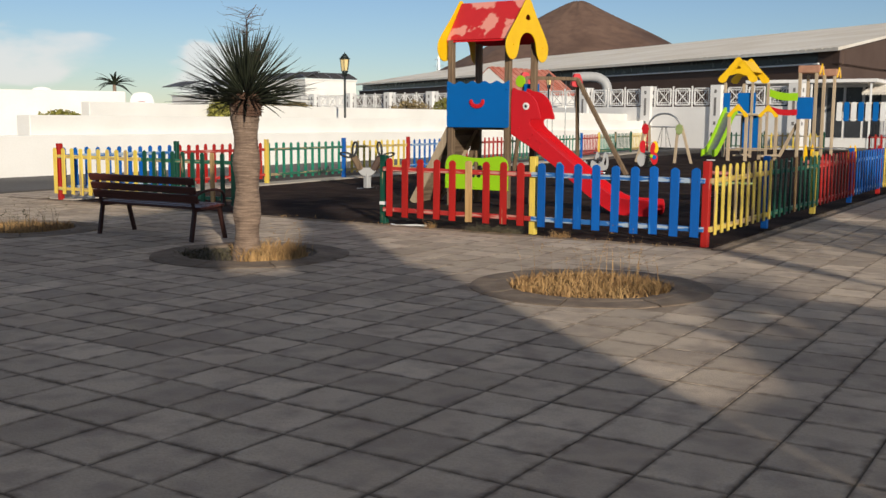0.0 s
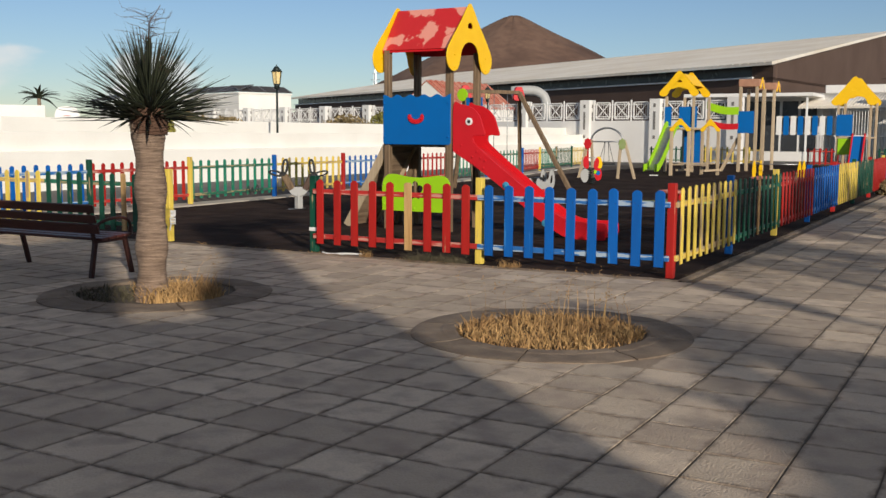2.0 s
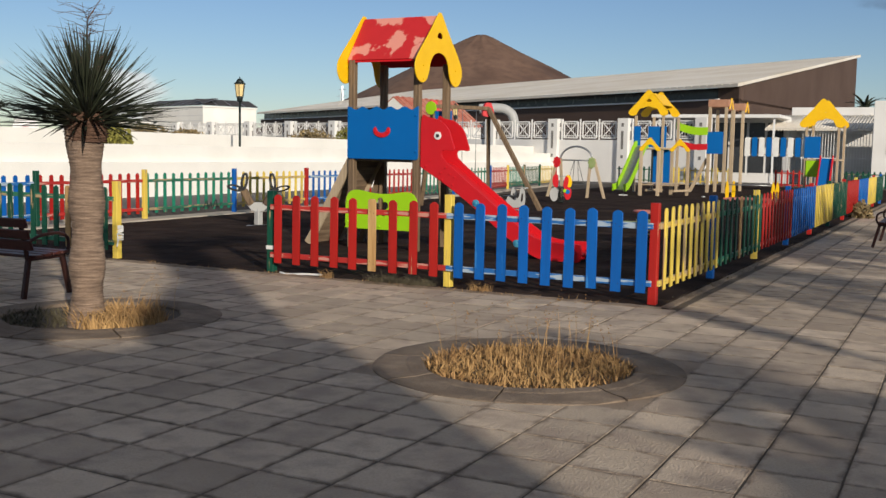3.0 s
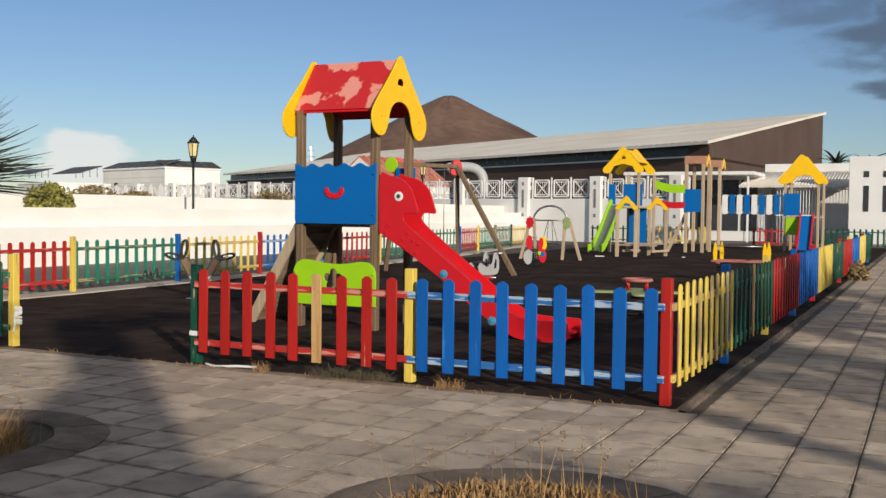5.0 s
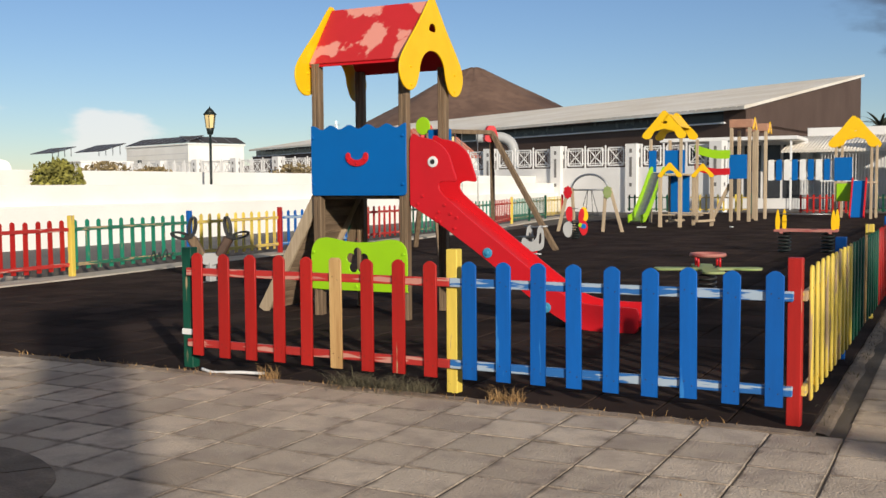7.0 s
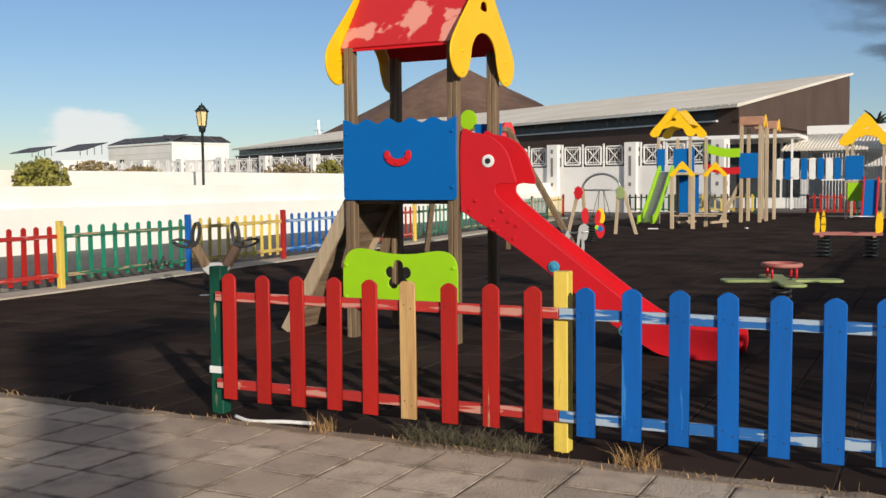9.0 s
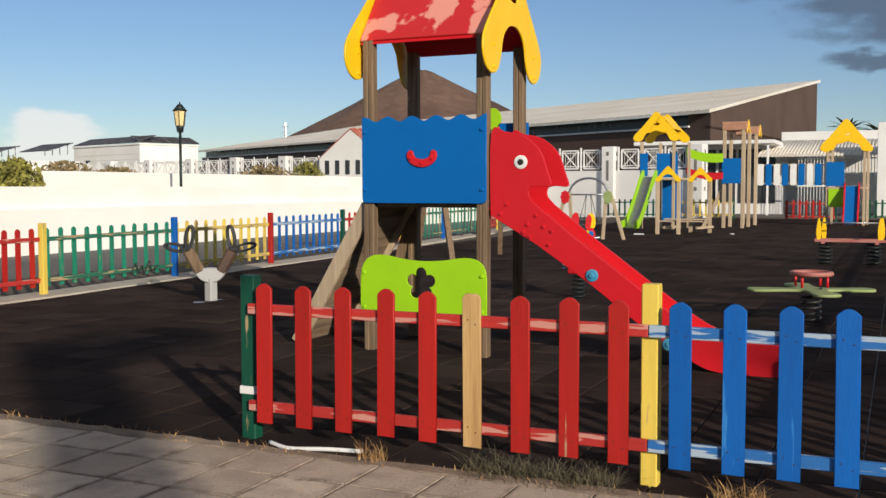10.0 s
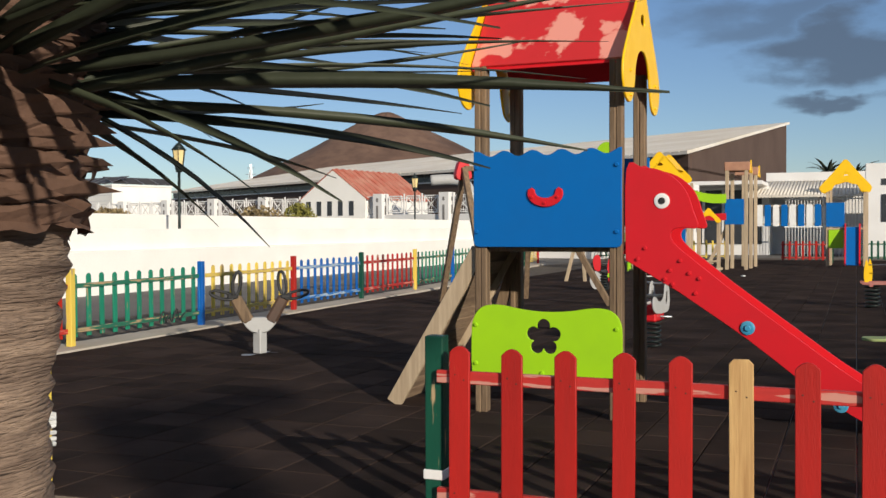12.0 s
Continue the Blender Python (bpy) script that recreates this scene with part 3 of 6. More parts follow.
    for a, b in zip(rows, rows[1:]):
        for k in range(4):
            bm.faces.new((a[k], a[(k + 1) % 4], b[(k + 1) % 4], b[k]))
    bm.faces.new(rows[0])
    bm.faces.new(rows[-1][::-1])
    part("chute", bm, HD_RED, t, "red slide bed")
    # plank ramp on the other side
    foot, head = (-1.44, 0.02), (-0.62, 1.40)
    for y in (-0.46, 0.44):
        bm = bmesh.new()
        beam(bm, (foot[0], y, foot[1]), (head[0], y, head[1]), 0.045, 0.14)
        part("ramp_beam", bm, W_PALE, t)
    for i in range(13):
        k = (i + 0.55) / 13.2
        x, z = foot[0] + (head[0] - foot[0]) * k, foot[1] + (head[1] - foot[1]) * k
        bm = bmesh.new()
        beam(bm, (x, -0.44, z + 0.0), (x, 0.42, z), 0.119, 0.024, up=(-0.86, 0, 0.51))
        part("ramp_plank", bm, W_RAMP, t)
    bm = bmesh.new()
    beam(bm, (-1.0, 0.47, 0.0), (-0.60, 0.47, 1.3), 0.09)
    part("brace", bm, W_OLD, t)
main_tower()


# ---- white wall beyond the fence ----
def tall_box(name, x0, y0, z0, x1, y1, z1, mat, label, cat, kind="structure"):
    bm = bmesh.new()
    soft_box(bm, x0, y0, z0, x1, y1, z1, 0.02)
    return solid(name, bm, mat, label, cat, kind=kind)
tall_box("wall_low", -22.6, 6.0, -0.1, -22.3, 70.0, 1.06, LIMEWASH, "low white limewashed wall in front of the higher one", "wall")
tall_box("wall_high", -23.2, 15.9, -0.1, -22.6, 70.0, 1.62, LIMEWASH, "higher white limewashed wall", "wall")
tall_box("wall_back", -24.4, 19.0, -0.1, -24.0, 75.0, 2.05, LIMEWASH, "white garden wall", "wall")


def mountain():
    cx, cy, h = -647.0, 1367.0, 180.0
    bm = bmesh.new()
    n, rings = 90, 40
    rows = []
    for i in range(rings):
        k = i / (rings - 1)
        r = 6 + 900 * k ** 1.5
        row = []
        for j in range(n):
            a = j * 2 * math.pi / n
            west = 0.5 - 0.5 * math.cos(a - 0.45)
            z = max(h * (1 - r / 345), (26 + 30 * west) * (1 - r / 900) - 4)
            z -= 3 * math.exp(-(r / 14) ** 2)
            g = noise.noise(Vector((math.cos(a) * 4, math.sin(a) * 4, k * 5))) * 6 * min(1, k * 3) + noise.noise(Vector((math.cos(a) * 13, math.sin(a) * 13, k * 9))) * 2
            row.append(bm.verts.new((cx + r * math.cos(a), cy + r * math.sin(a), z + g - 1)))
        rows.append(row)
    for a, b in zip(rows, rows[1:]):
        for j in range(n):
            bm.faces.new((a[j], b[j], b[(j + 1) % n], a[(j + 1) % n])).smooth = True
    bm.faces.new(rows[0])
    mat = material("volcanic_slope", (0.19, 0.115, 0.08), 0.95, tint=(0.075, 0.042, 0.032), amount=0.9, scale=0.012, fine=0.08, bump=0.5)
    solid("mountain", bm, mat, "dark brown volcanic cone on the horizon", "mountain", kind="structure")
mountain()


def hall():
    """Large hall with one sloping sheet roof and brown cladding."""
    a, b = Vector((-18.6, 98.5, 0)), Vector((-120.0, 158.0, 0))
    d = (b - a).normalized()
    p = Vector((5.5, 49.5, 0)) / 49.8
    c, e = a + p * 49, b + p * 49
    t = thing("sports_hall", "large brown clad hall with a sloping grey sheet roof", "building", Matrix.Diagonal((1, 1, 1.05, 1)))
    L = (b - a).length

    def wall_strip(z0, z1, inset, mat, name, label=""):
        bm = bmesh.new()
        q = [a + p * inset + d * inset, b + p * inset, e, c + d * inset]
        lo = [bm.verts.new(x + Vector((0, 0, z0))) for x in q]
        hi = [bm.verts.new(x + Vector((0, 0, z1))) for x in q]
        for k in range(4):
            bm.faces.new((lo[k], lo[(k + 1) % 4], hi[(k + 1) % 4], hi[k]))
        part(name, bm, mat, t, label)
    wall_strip(-0.1, 6.75, 0.0, CLADDING, "wall", "brown sheet clad wall")
    wall_strip(6.7, 7.9, 0.9, SHADE_GREY, "window_band", "dark band of windows under the eave")
    bm = bmesh.new()
    beam(bm, a - p * 0.1 + d * 2.4 + Vector((0, 0, 6.78)), b - p * 0.1 + Vector((0, 0, 6.78)), 0.3, 0.14)
    part("sill", bm, PLATE_WHITE, t, "thin white window sill")
    bm = bmesh.new()
    beam(bm, a + p * 0.5 + d * 0.1 + Vector((0, 0, 7.25)), a + p * 0.5 + d * 2.4 + Vector((0, 0, 7.25)), 0.9, 1.2)
    part("corner_pier", bm, CLADDING, t)
    bm = bmesh.new()
    v = [bm.verts.new(x) for x in (a + Vector((0, 0, 6.5)), c + Vector((0, 0, 6.5)), c + Vector((0, 0, 14.4)), a + Vector((0, 0, 7.8)))]
    w = [bm.verts.new(x.co + d * 0.8) for x in v]
    for k in range(4):
        bm.faces.new((v[k], v[(k + 1) % 4], w[(k + 1) % 4], w[k]))
    bm.faces.new(v)
    bm.faces.new(w[::-1])
    part("gable_wall", bm, CLADDING, t, "brown gable wall")
    bm = bmesh.new()
    n = 120
    for i in range(n):
        q0, q1 = a + d * (L * i / n - 0.3) - p * 1.2, a + d * (L * (i + 0.82) / n - 0.3) - p * 1.2
        r0, r1 = q0 + p * 51, q1 + p * 51
        for s0, s1, u0, u1, h0, h1 in ((q0, q1, r0, r1, 0.3, 0.0), (q1, q1 + d * (L * 0.18 / n), r1, r1 + d * (L * 0.18 / n), 0.18, 0.0)):
            v = [bm.verts.new(x + Vector((0, 0, z))) for x, z in ((s0, 7.75), (s1, 7.75), (u1, 14.55), (u0, 14.55))]
            w = [bm.verts.new(x.co + Vector((0, 0, h0))) for x in v]
            for k in range(4):
                bm.faces.new((v[k], v[(k + 1) % 4], w[(k + 1) % 4], w[k]))
            bm.faces.new(w)
            bm.faces.new(v[::-1])
    tagged(part("roof", bm, ROOF_SHEET, t, "ribbed grey sheet roof"), kind="stuff")
hall()


# ---- unseen buildings and trees added behind the camera to shade the square ----
def place_uv(u, v, z=0.0):
    return Vector((0.656 * u + 0.755 * v, 0.755 * u - 0.656 * v, z))
def shade_house():
    k = math.tan(SUN_EL) / 0.268
    h = thing("house", "unseen white walls added to shade the square", "house")
    # made-up outlines, traced back along the sun from the wanted shadow edges
    for V0, V1, outline, name in ((9.0, 15.0, [(-16, -0.1), (3.15, -0.1), (3.15, 4.4), (-16, 4.4)], "wall"),
                                  (9.0, 9.25, [(3.17, -0.1), (9.0, -0.1), (9.0, 3.2), (7.4, 3.4), (6.2, 3.55), (5.2, 3.3), (4.3, 3.35), (3.8, 3.0), (3.17, 2.9)], "garden_wall"),
                                  (9.0, 9.25, [(-16, 4.3), (1.0, 4.3), (1.0, 6.5), (-2.0, 5.6), (-6.0, 4.7), (-16, 4.6)], "parapet"),
                                  (9.0, 9.25, [(1.65, 4.3), (2.9, 4.3), (3.05, 5.1), (3.2, 6.5), (4.4, 6.75), (4.4, 7.05), (2.4, 6.9), (2.4, 5.5), (1.65, 4.7)], "parapet")):
        bm = bmesh.new()
        f = [bm.verts.new(place_uv(u, V0, z * k)) for u, z in outline]
        g = [bm.verts.new(place_uv(u, V1, z * k)) for u, z in outline]
        bm.faces.new(f)
        bm.faces.new(g[::-1])
        for i in range(len(f)):
            bm.faces.new((f[i], f[(i + 1) % len(f)], g[(i + 1) % len(f)], g[i]))
        part(name, bm, LIMEWASH, h)
shade_house()



# ---- planted rings in the paving ----
GRASS = material("dry_grass", (0.46, 0.29, 0.12), 0.9, tint=(0.22, 0.11, 0.05), amount=0.6, scale=3, fine=40, bump=0.1, vary=0.35, island=True)
WEED = material("olive_weed", (0.135, 0.115, 0.07), 0.9, tint=(0.055, 0.05, 0.03), amount=0.6, scale=5, fine=60, bump=0.1, vary=0.3, island=True)


MORTAR = material("rough_mortar", (0.36, 0.28, 0.21), 0.95, tint=(0.2, 0.15, 0.11), amount=0.8, scale=3, fine=60, bump=1.0)


def ring(center):
    cx, cy = center
    t = thing("planting_ring", "round concrete edging flush with the paving round a planting hole", "edging", pose(cx, cy, 0), "planting rings", "structure")
    n = 8
    for i in range(n):
        bm = bmesh.new()
        a0, a1 = 2 * math.pi * (i + 0.012) / n + 0.2, 2 * math.pi * (i + 0.988) / n + 0.2
        rows = []
        prof = [(0.76, -0.12), (0.765, 0.016), (0.79, 0.026), (0.88, 0.022), (0.90, 0.016), (1.08, 0.013), (PIT_R, 0.006), (PIT_R, -0.05)]
        for k in range(13):
            a = a0 + (a1 - a0) * k / 12
            rows.append([bm.verts.new(((r + 0.02 * noise.noise(Vector((a * 3 + cx, r * 4, cy)))) * math.cos(a), (r + 0.02 * noise.noise(Vector((a * 3 + cx, r * 4, cy)))) * math.sin(a), z + 0.006 * noise.noise(Vector((a * 5, r * 9, cx))))) for r, z in prof])
        for p, q in zip(rows, rows[1:]):
            for k in range(len(prof)):
                bm.faces.new((p[k], p[(k + 1) % len(prof)], q[(k + 1) % len(prof)], q[k]))
        bm.faces.new(rows[0][::-1])
        bm.faces.new(rows[-1])
        part("edging_stone", bm, KERB, t)
    bm = bmesh.new()
    a = [[bm.verts.new((r * math.cos(k * math.pi / 24), r * math.sin(k * math.pi / 24), -0.004)) for k in range(48)] for r in (1.0, 1.5)]
    for k in range(48):
        bm.faces.new((a[0][k], a[1][k], a[1][(k + 1) % 48], a[0][(k + 1) % 48]))
    part("mortar", bm, MORTAR, t, "rough mortar filling between ring and pavers")
    bm = bmesh.new()
    rows = []
    for r in (0.0, 0.2, 0.4, 0.6, 0.77):
        rows.append([bm.verts.new((r * math.cos(a), r * math.sin(a), -0.05 + 0.03 * noise.noise(Vector((cx + r * math.cos(a) * 5, cy + r * math.sin(a) * 5, 0))))) for a in [k * 2 * math.pi / 20 for k in range(20)]] if r else [bm.verts.new((0, 0, -0.05))])
    for k in range(20):
        bm.faces.new((rows[0][0], rows[1][k], rows[1][(k + 1) % 20]))
        for p, q in zip(rows[1:], rows[2:]):
            bm.faces.new((p[k], q[k], q[(k + 1) % 20], p[(k + 1) % 20]))
    part("soil", bm, EARTH, t, "dry brown soil")
for c in (PALM_PIT, GRASS_PIT, LEFT_PIT):
    ring(c)


def tuft(name, spots, mat, label, seed, h=(0.08, 0.2), width=0.006, bend=0.6, seeds=0.0):
    """A patch of thin bent blades rooted at the spots given by a function of a random generator."""
    rng = random.Random(seed)
    verts, faces = [], []
    for x, y, z, k in spots(rng):
        hh = rng.uniform(*h) * k
        a, lean = rng.uniform(0, 6.28), rng.uniform(0.05, bend) * hh
        dx, dy = math.cos(a) * lean, math.sin(a) * lean
        b = rng.uniform(0, 6.28)
        wx, wy = math.cos(b) * width, math.sin(b) * width
        i = len(verts)
        verts += [(x - wx, y - wy, z), (x + wx, y + wy, z), (x + dx * 0.35 + wx * .8, y + dy * 0.35 + wy * .8, z + hh * 0.6), (x + dx * 0.35 - wx * .8, y + dy * 0.35 - wy * .8, z + hh * 0.6), (x + dx, y + dy, z + hh)]
        faces += [(i, i + 1, i + 2, i + 3), (i + 3, i + 2, i + 4)]
        if seeds and rng.random() < seeds:
            for s in range(5):
                j = len(verts)
                q = rng.uniform(0.75, 1.05)
                px, py, pz = x + dx * q + rng.uniform(-.02, .02), y + dy * q + rng.uniform(-.02, .02), z + hh * q
                r = 0.006
                verts += [(px - r, py, pz), (px, py + r, pz + r), (px + r, py, pz), (px, py - r, pz + r * 2)]
                faces += [(j, j + 1, j + 3), (j + 1, j + 2, j + 3), (j, j + 2, j + 1)]
    me = bpy.data.meshes.new(name)
    me.from_pydata(verts, [], faces)
    me.materials.append(mat)
    return tagged(new(name, me), label, "grass", kind="stuff")


def in_disc(c, r, n, z=-0.04, k=1.0, ex=1.0):
    def spots(rng):
        for _ in range(n):
            a, q = rng.uniform(0, 6.28), r * math.sqrt(rng.random()) ** ex
            yield c[0] + q * math.cos(a), c[1] + q * math.sin(a), z, k * rng.uniform(0.6, 1.2)
    return spots
tuft("dry_grass", in_disc(GRASS_PIT, 0.74, 3800), GRASS, "dry golden grass filling the planting hole", 3, (0.05, 0.13), 0.007, 0.9)
tuft("grass_stalk", in_disc(GRASS_PIT, 0.7, 46), GRASS, "tall thin dry grass stalks with seed heads", 4, (0.3, 0.62), 0.0028, 0.35, 0.8)
tuft("dry_grass", in_disc((PALM_PIT[0] + 0.42, PALM_PIT[1] - 0.12), 0.4, 1500), GRASS, "dry golden grass tufts at the foot of the palm", 5, (0.10, 0.24), 0.006, 0.9)
tuft("grass_stalk", in_disc((PALM_PIT[0] + 0.5, PALM_PIT[1] + 0.1), 0.3, 9), GRASS, "thin dry stalks by the palm", 14, (0.3, 0.5), 0.0025, 0.7, 0.8)
tuft("weed_patch", in_disc((PALM_PIT[0] - 0.25, PALM_PIT[1] - 0.25), 0.5, 1000), WEED, "low olive weeds round the palm trunk", 6, (0.04, 0.1), 0.008, 1.3)
tuft("dry_grass", in_disc(LEFT_PIT, 0.74, 2200), GRASS, "low dry brown grass in the planting hole", 7, (0.05, 0.14), 0.007, 0.9)
tuft("grass_stalk", in_disc((LEFT_PIT[0] + 0.2, LEFT_PIT[1]), 0.4, 60), WEED, "dry branching weed in the planting hole", 8, (0.2, 0.45), 0.003, 0.7, 0.6)


def along(x0, x1, y, spread, n, k=1.0):
    def spots(rng):
        for _ in range(n):
            yield rng.uniform(x0, x1), y + rng.gauss(0, spread), -0.01, k * rng.uniform(0.5, 1.2)
    return spots
tuft("weed_patch", along(-5.1, -4.25, 10.44, 0.06, 1300), WEED, "grey dry weeds tangled below the red fence", 9, (0.03, 0.15), 0.0022, 2.4)
tuft("weed_patch", along(-3.75, -3.5, 10.42, 0.05, 260), GRASS, "dry weed tuft below the blue fence", 10, (0.03, 0.14), 0.0024, 1.6)
tuft("weed_patch", along(-5.75, -5.6, 10.40, 0.03, 120), GRASS, "dry weed tuft below the red fence", 11, (0.04, 0.15), 0.0024, 1.0)
tuft("weed_patch", along(-8.6, -2.0, 10.36, 0.03, 420), GRASS, "sparse dry weeds in the edge of the paving", 12, (0.02, 0.07), 0.004, 1.0)
def side_strip(rng):
    for _ in range(900):
        yield -1.55 + rng.gauss(0, 0.05), rng.uniform(10.6, 24), -0.01, rng.uniform(0.4, 1.2)
tuft("weed_patch", side_strip, WEED, "small dry weeds along the side fence", 13, (0.02, 0.06), 0.003, 1.6)


# ---- palm ----
BARK = material("ringed_palm_bark", (0.37, 0.265, 0.19), 0.95, tint=(0.12, 0.08, 0.06), amount=0.9, scale=5, fine=30, bump=1.0, stretch=(1, 1, 11))
LEAF = material("sword_leaf", (0.044, 0.052, 0.03), 0.55, tint=(0.022, 0.027, 0.016), amount=0.6, scale=5, fine=60, bump=0.08, stretch=(1, 1, 1), vary=0.35)
DRYSTALK = material("dry_flower_stalk", (0.135, 0.075, 0.05), 0.9, amount=0.5, scale=10, fine=80, bump=0.2)


def leaf_mesh(length, width, droop, twist):
    bm = bmesh.new()
    rows, n = [], 9
    for i in range(n + 1):
        k = i / n
        w = 0.85 * width * (0.75 + 0.5 * k) * (1 - k ** 3) if k < 1 else 0.0
        w = max(w, 0.0015)
        x, z = length * k, -droop * length * k ** 2.2
        s = twist * k
        c, sn = math.cos(s), math.sin(s)
        rows.append([bm.verts.new((x, y * c - h * sn, z + y * sn + h * c)) for y, h in ((-w, w * 0.28), (0, 0.0), (w, w * 0.28), (0, -0.004 * (1 - k)))])
    for a, b in zip(rows, rows[1:]):
        for j, k in ((0, 1), (1, 2), (2, 3), (3, 0)):
            bm.faces.new((a[j], a[k], b[k], b[j])).smooth = True
    return finish("leaf", bm, LEAF)


def palm(x, y, height, name="palm_tree", label="", count=210, seed=2, girth=0.137, leaf=1.0, skirt=0):
    rng = random.Random(seed)
    t = thing(name, label, "tree", pose(x, y, 0))
    bm = bmesh.new()
    rows, n = [], 200
    top = height
    for i in range(n + 1):
        k = i / n
        z = -0.08 + (top + 0.08) * k
        r = girth * (1.12 - 0.12 * min(1, k * 4)) + 0.012 * math.sin(k * 21 + 0.6) + 0.014 * (k > 0.8) * (k - 0.8) * 5
        r += 0.007 * ((i * 0.31 + 0.9 * noise.noise(Vector((z * 9, seed, 0)))) % 1.0) - 0.003
        row = []
        for j in range(40):
            a = j * 2 * math.pi / 40
            rr = r * (1 + 0.07 * noise.noise(Vector((math.cos(a) * 2, math.sin(a) * 2, z * 5))) + 0.045 * noise.noise(Vector((math.cos(a) * 4, math.sin(a) * 4, z * 60))))
            row.append(bm.verts.new((rr * math.cos(a) + 0.03 * math.sin(k * 3.0), rr * math.sin(a), z)))
        rows.append(row)
    for a, b in zip(rows, rows[1:]):
        for j in range(40):
            bm.faces.new((a[j], a[(j + 1) % 40], b[(j + 1) % 40], b[j])).smooth = True
    bm.faces.new(rows[-1])
    part("trunk", bm, BARK, t, "ring-scarred brown trunk")
    meshes = [leaf_mesh(leaf * ln, leaf * w, d, tw) for ln, w, d, tw in ((0.80, 0.016, 0.02, 0.3), (0.74, 0.015, 0.07, -0.4), (0.86, 0.017, -0.02, 0.2), (0.68, 0.014, 0.12, 0.5), (0.78, 0.013, -0.08, -0.2))]
    for i in range(count):
        k = i / count
        az = i * 137.508 + rng.uniform(-12, 12)
        el = 3 + 76 * k ** 1.15 + rng.uniform(-7, 7)
        z = top + 0.0 + 0.26 * k
        s = rng.uniform(0.85, 1.06) * (1.0 - 0.22 * k)
        m = pose(0.03, 0, z, 0, 0, az) @ pose(0.03 + 0.05 * (1 - k), 0, 0, rng.uniform(-35, 35), -el, 0)
        piece("leaf", meshes[i % 5], t, m @ Matrix.Diagonal((s, s, s, 1)))
    for i in range(skirt):
        az = i * 137.508 + rng.uniform(-10, 10)
        el = rng.uniform(0, 15)
        m = pose(0.03, 0, top + rng.uniform(0.02, 0.13), 0, 0, az) @ pose(0.07, 0, 0, rng.uniform(-30, 30), -el, 0)
        k = rng.uniform(0.72, 1.0)
        piece("leaf", meshes[i % 5], t, m @ Matrix.Diagonal((k, 1.1, 1.0, 1)))
    for i in range(skirt // 8):
        az, el = i * 137.508 + rng.uniform(-20, 20), rng.uniform(-22, -6)
        k = rng.uniform(0.4, 0.62)
        piece("leaf", meshes[3], t, pose(0.02, 0, top + 0.04, 0, 0, az) @ pose(0.1, 0, 0, rng.uniform(-40, 40), -el, 0) @ Matrix.Diagonal((k, 1.0, 0.9, 1)))
    if skirt:
        bm = bmesh.new()
        rings = []
        for i in range(34):
            k = i / 33
            z = top - 0.13 + 0.24 * k
            row = []
            for j in range(48):
                a = j * 2 * math.pi / 48
                n1 = noise.noise(Vector((math.cos(a) * 3, math.sin(a) * 3, z * 14)))
                saw = (i * 0.27 + 0.8 * n1) % 1.0
                rr = girth + 0.016 + 0.016 * saw + 0.02 * k + 0.008 * noise.noise(Vector((math.cos(a) * 9, math.sin(a) * 9, z * 70)))
                row.append(bm.verts.new((0.03 + rr * math.cos(a), rr * math.sin(a), z + 0.012 * n1 + (0.018 * noise.noise(Vector((a * 4, 0, 5))) if i == 0 else 0))))
            rings.append(row)
        for p, q in zip(rings, rings[1:]):
            for j in range(48):
                bm.faces.new((p[j], p[(j + 1) % 48], q[(j + 1) % 48], q[j]))
        for i in range(150):
            az, z = i * 137.508, top - 0.10 + 0.22 * rng.random()
            w, h = rng.uniform(0.004, 0.012), rng.uniform(0.03, 0.09)
            m = pose(0.03, 0, z, 0, 0, az)
            v = [bm.verts.new(m @ Vector(p)) for p in ((girth + 0.025, -h * 0.6, -w), (girth + 0.028, -h * 0.6, w), (girth + 0.045, h * 0.2, w * 0.8), (girth + 0.05, h * 0.9, -w * 0.2), (girth + 0.03, 0, -w))]
            for f in ((0, 1, 2), (0, 2, 3), (4, 3, 2), (0, 3, 4)):
                bm.faces.new([v[j] for j in f])
        part("collar", bm, DRYSTALK, t, "ragged brown dead leaf bases below the crown")
    bm = bmesh.new()
    tube(bm, [(0.03, 0, top + 0.1), (0.04, 0.01, top + 0.5), (0.03, 0.03, top + 0.9), (0.16, 0.05, top + 1.06)], 0.010, 6, taper=0.003)
    for i in range(64):
        k = rng.uniform(0.4, 1.0)
        z = top + 0.1 + 0.9 * k
        a, ln = rng.uniform(0, 6.28), rng.uniform(0.2, 0.42) * (1.25 - 0.5 * k)
        p = Vector((0.03, 0.02, z))
        d = Vector((math.cos(a), math.sin(a), rng.uniform(-0.1, 0.5)))
        tube(bm, [p, p + d * ln * 0.5, p + d * ln * 0.85 + Vector((0, 0, -0.02)), p + d * ln + Vector((0, 0, rng.uniform(-0.08, 0.06)))], 0.003, 4, taper=0.001)
    part("flower_stalk", bm, DRYSTALK, t, "dry brown branching flower stalk")
    return t
palm(-5.58, 6.54, 1.71, "palm_tree", "short thick-trunked palm with dark sword leaves and dried flower stalk", count=290, leaf=0.98, skirt=110)


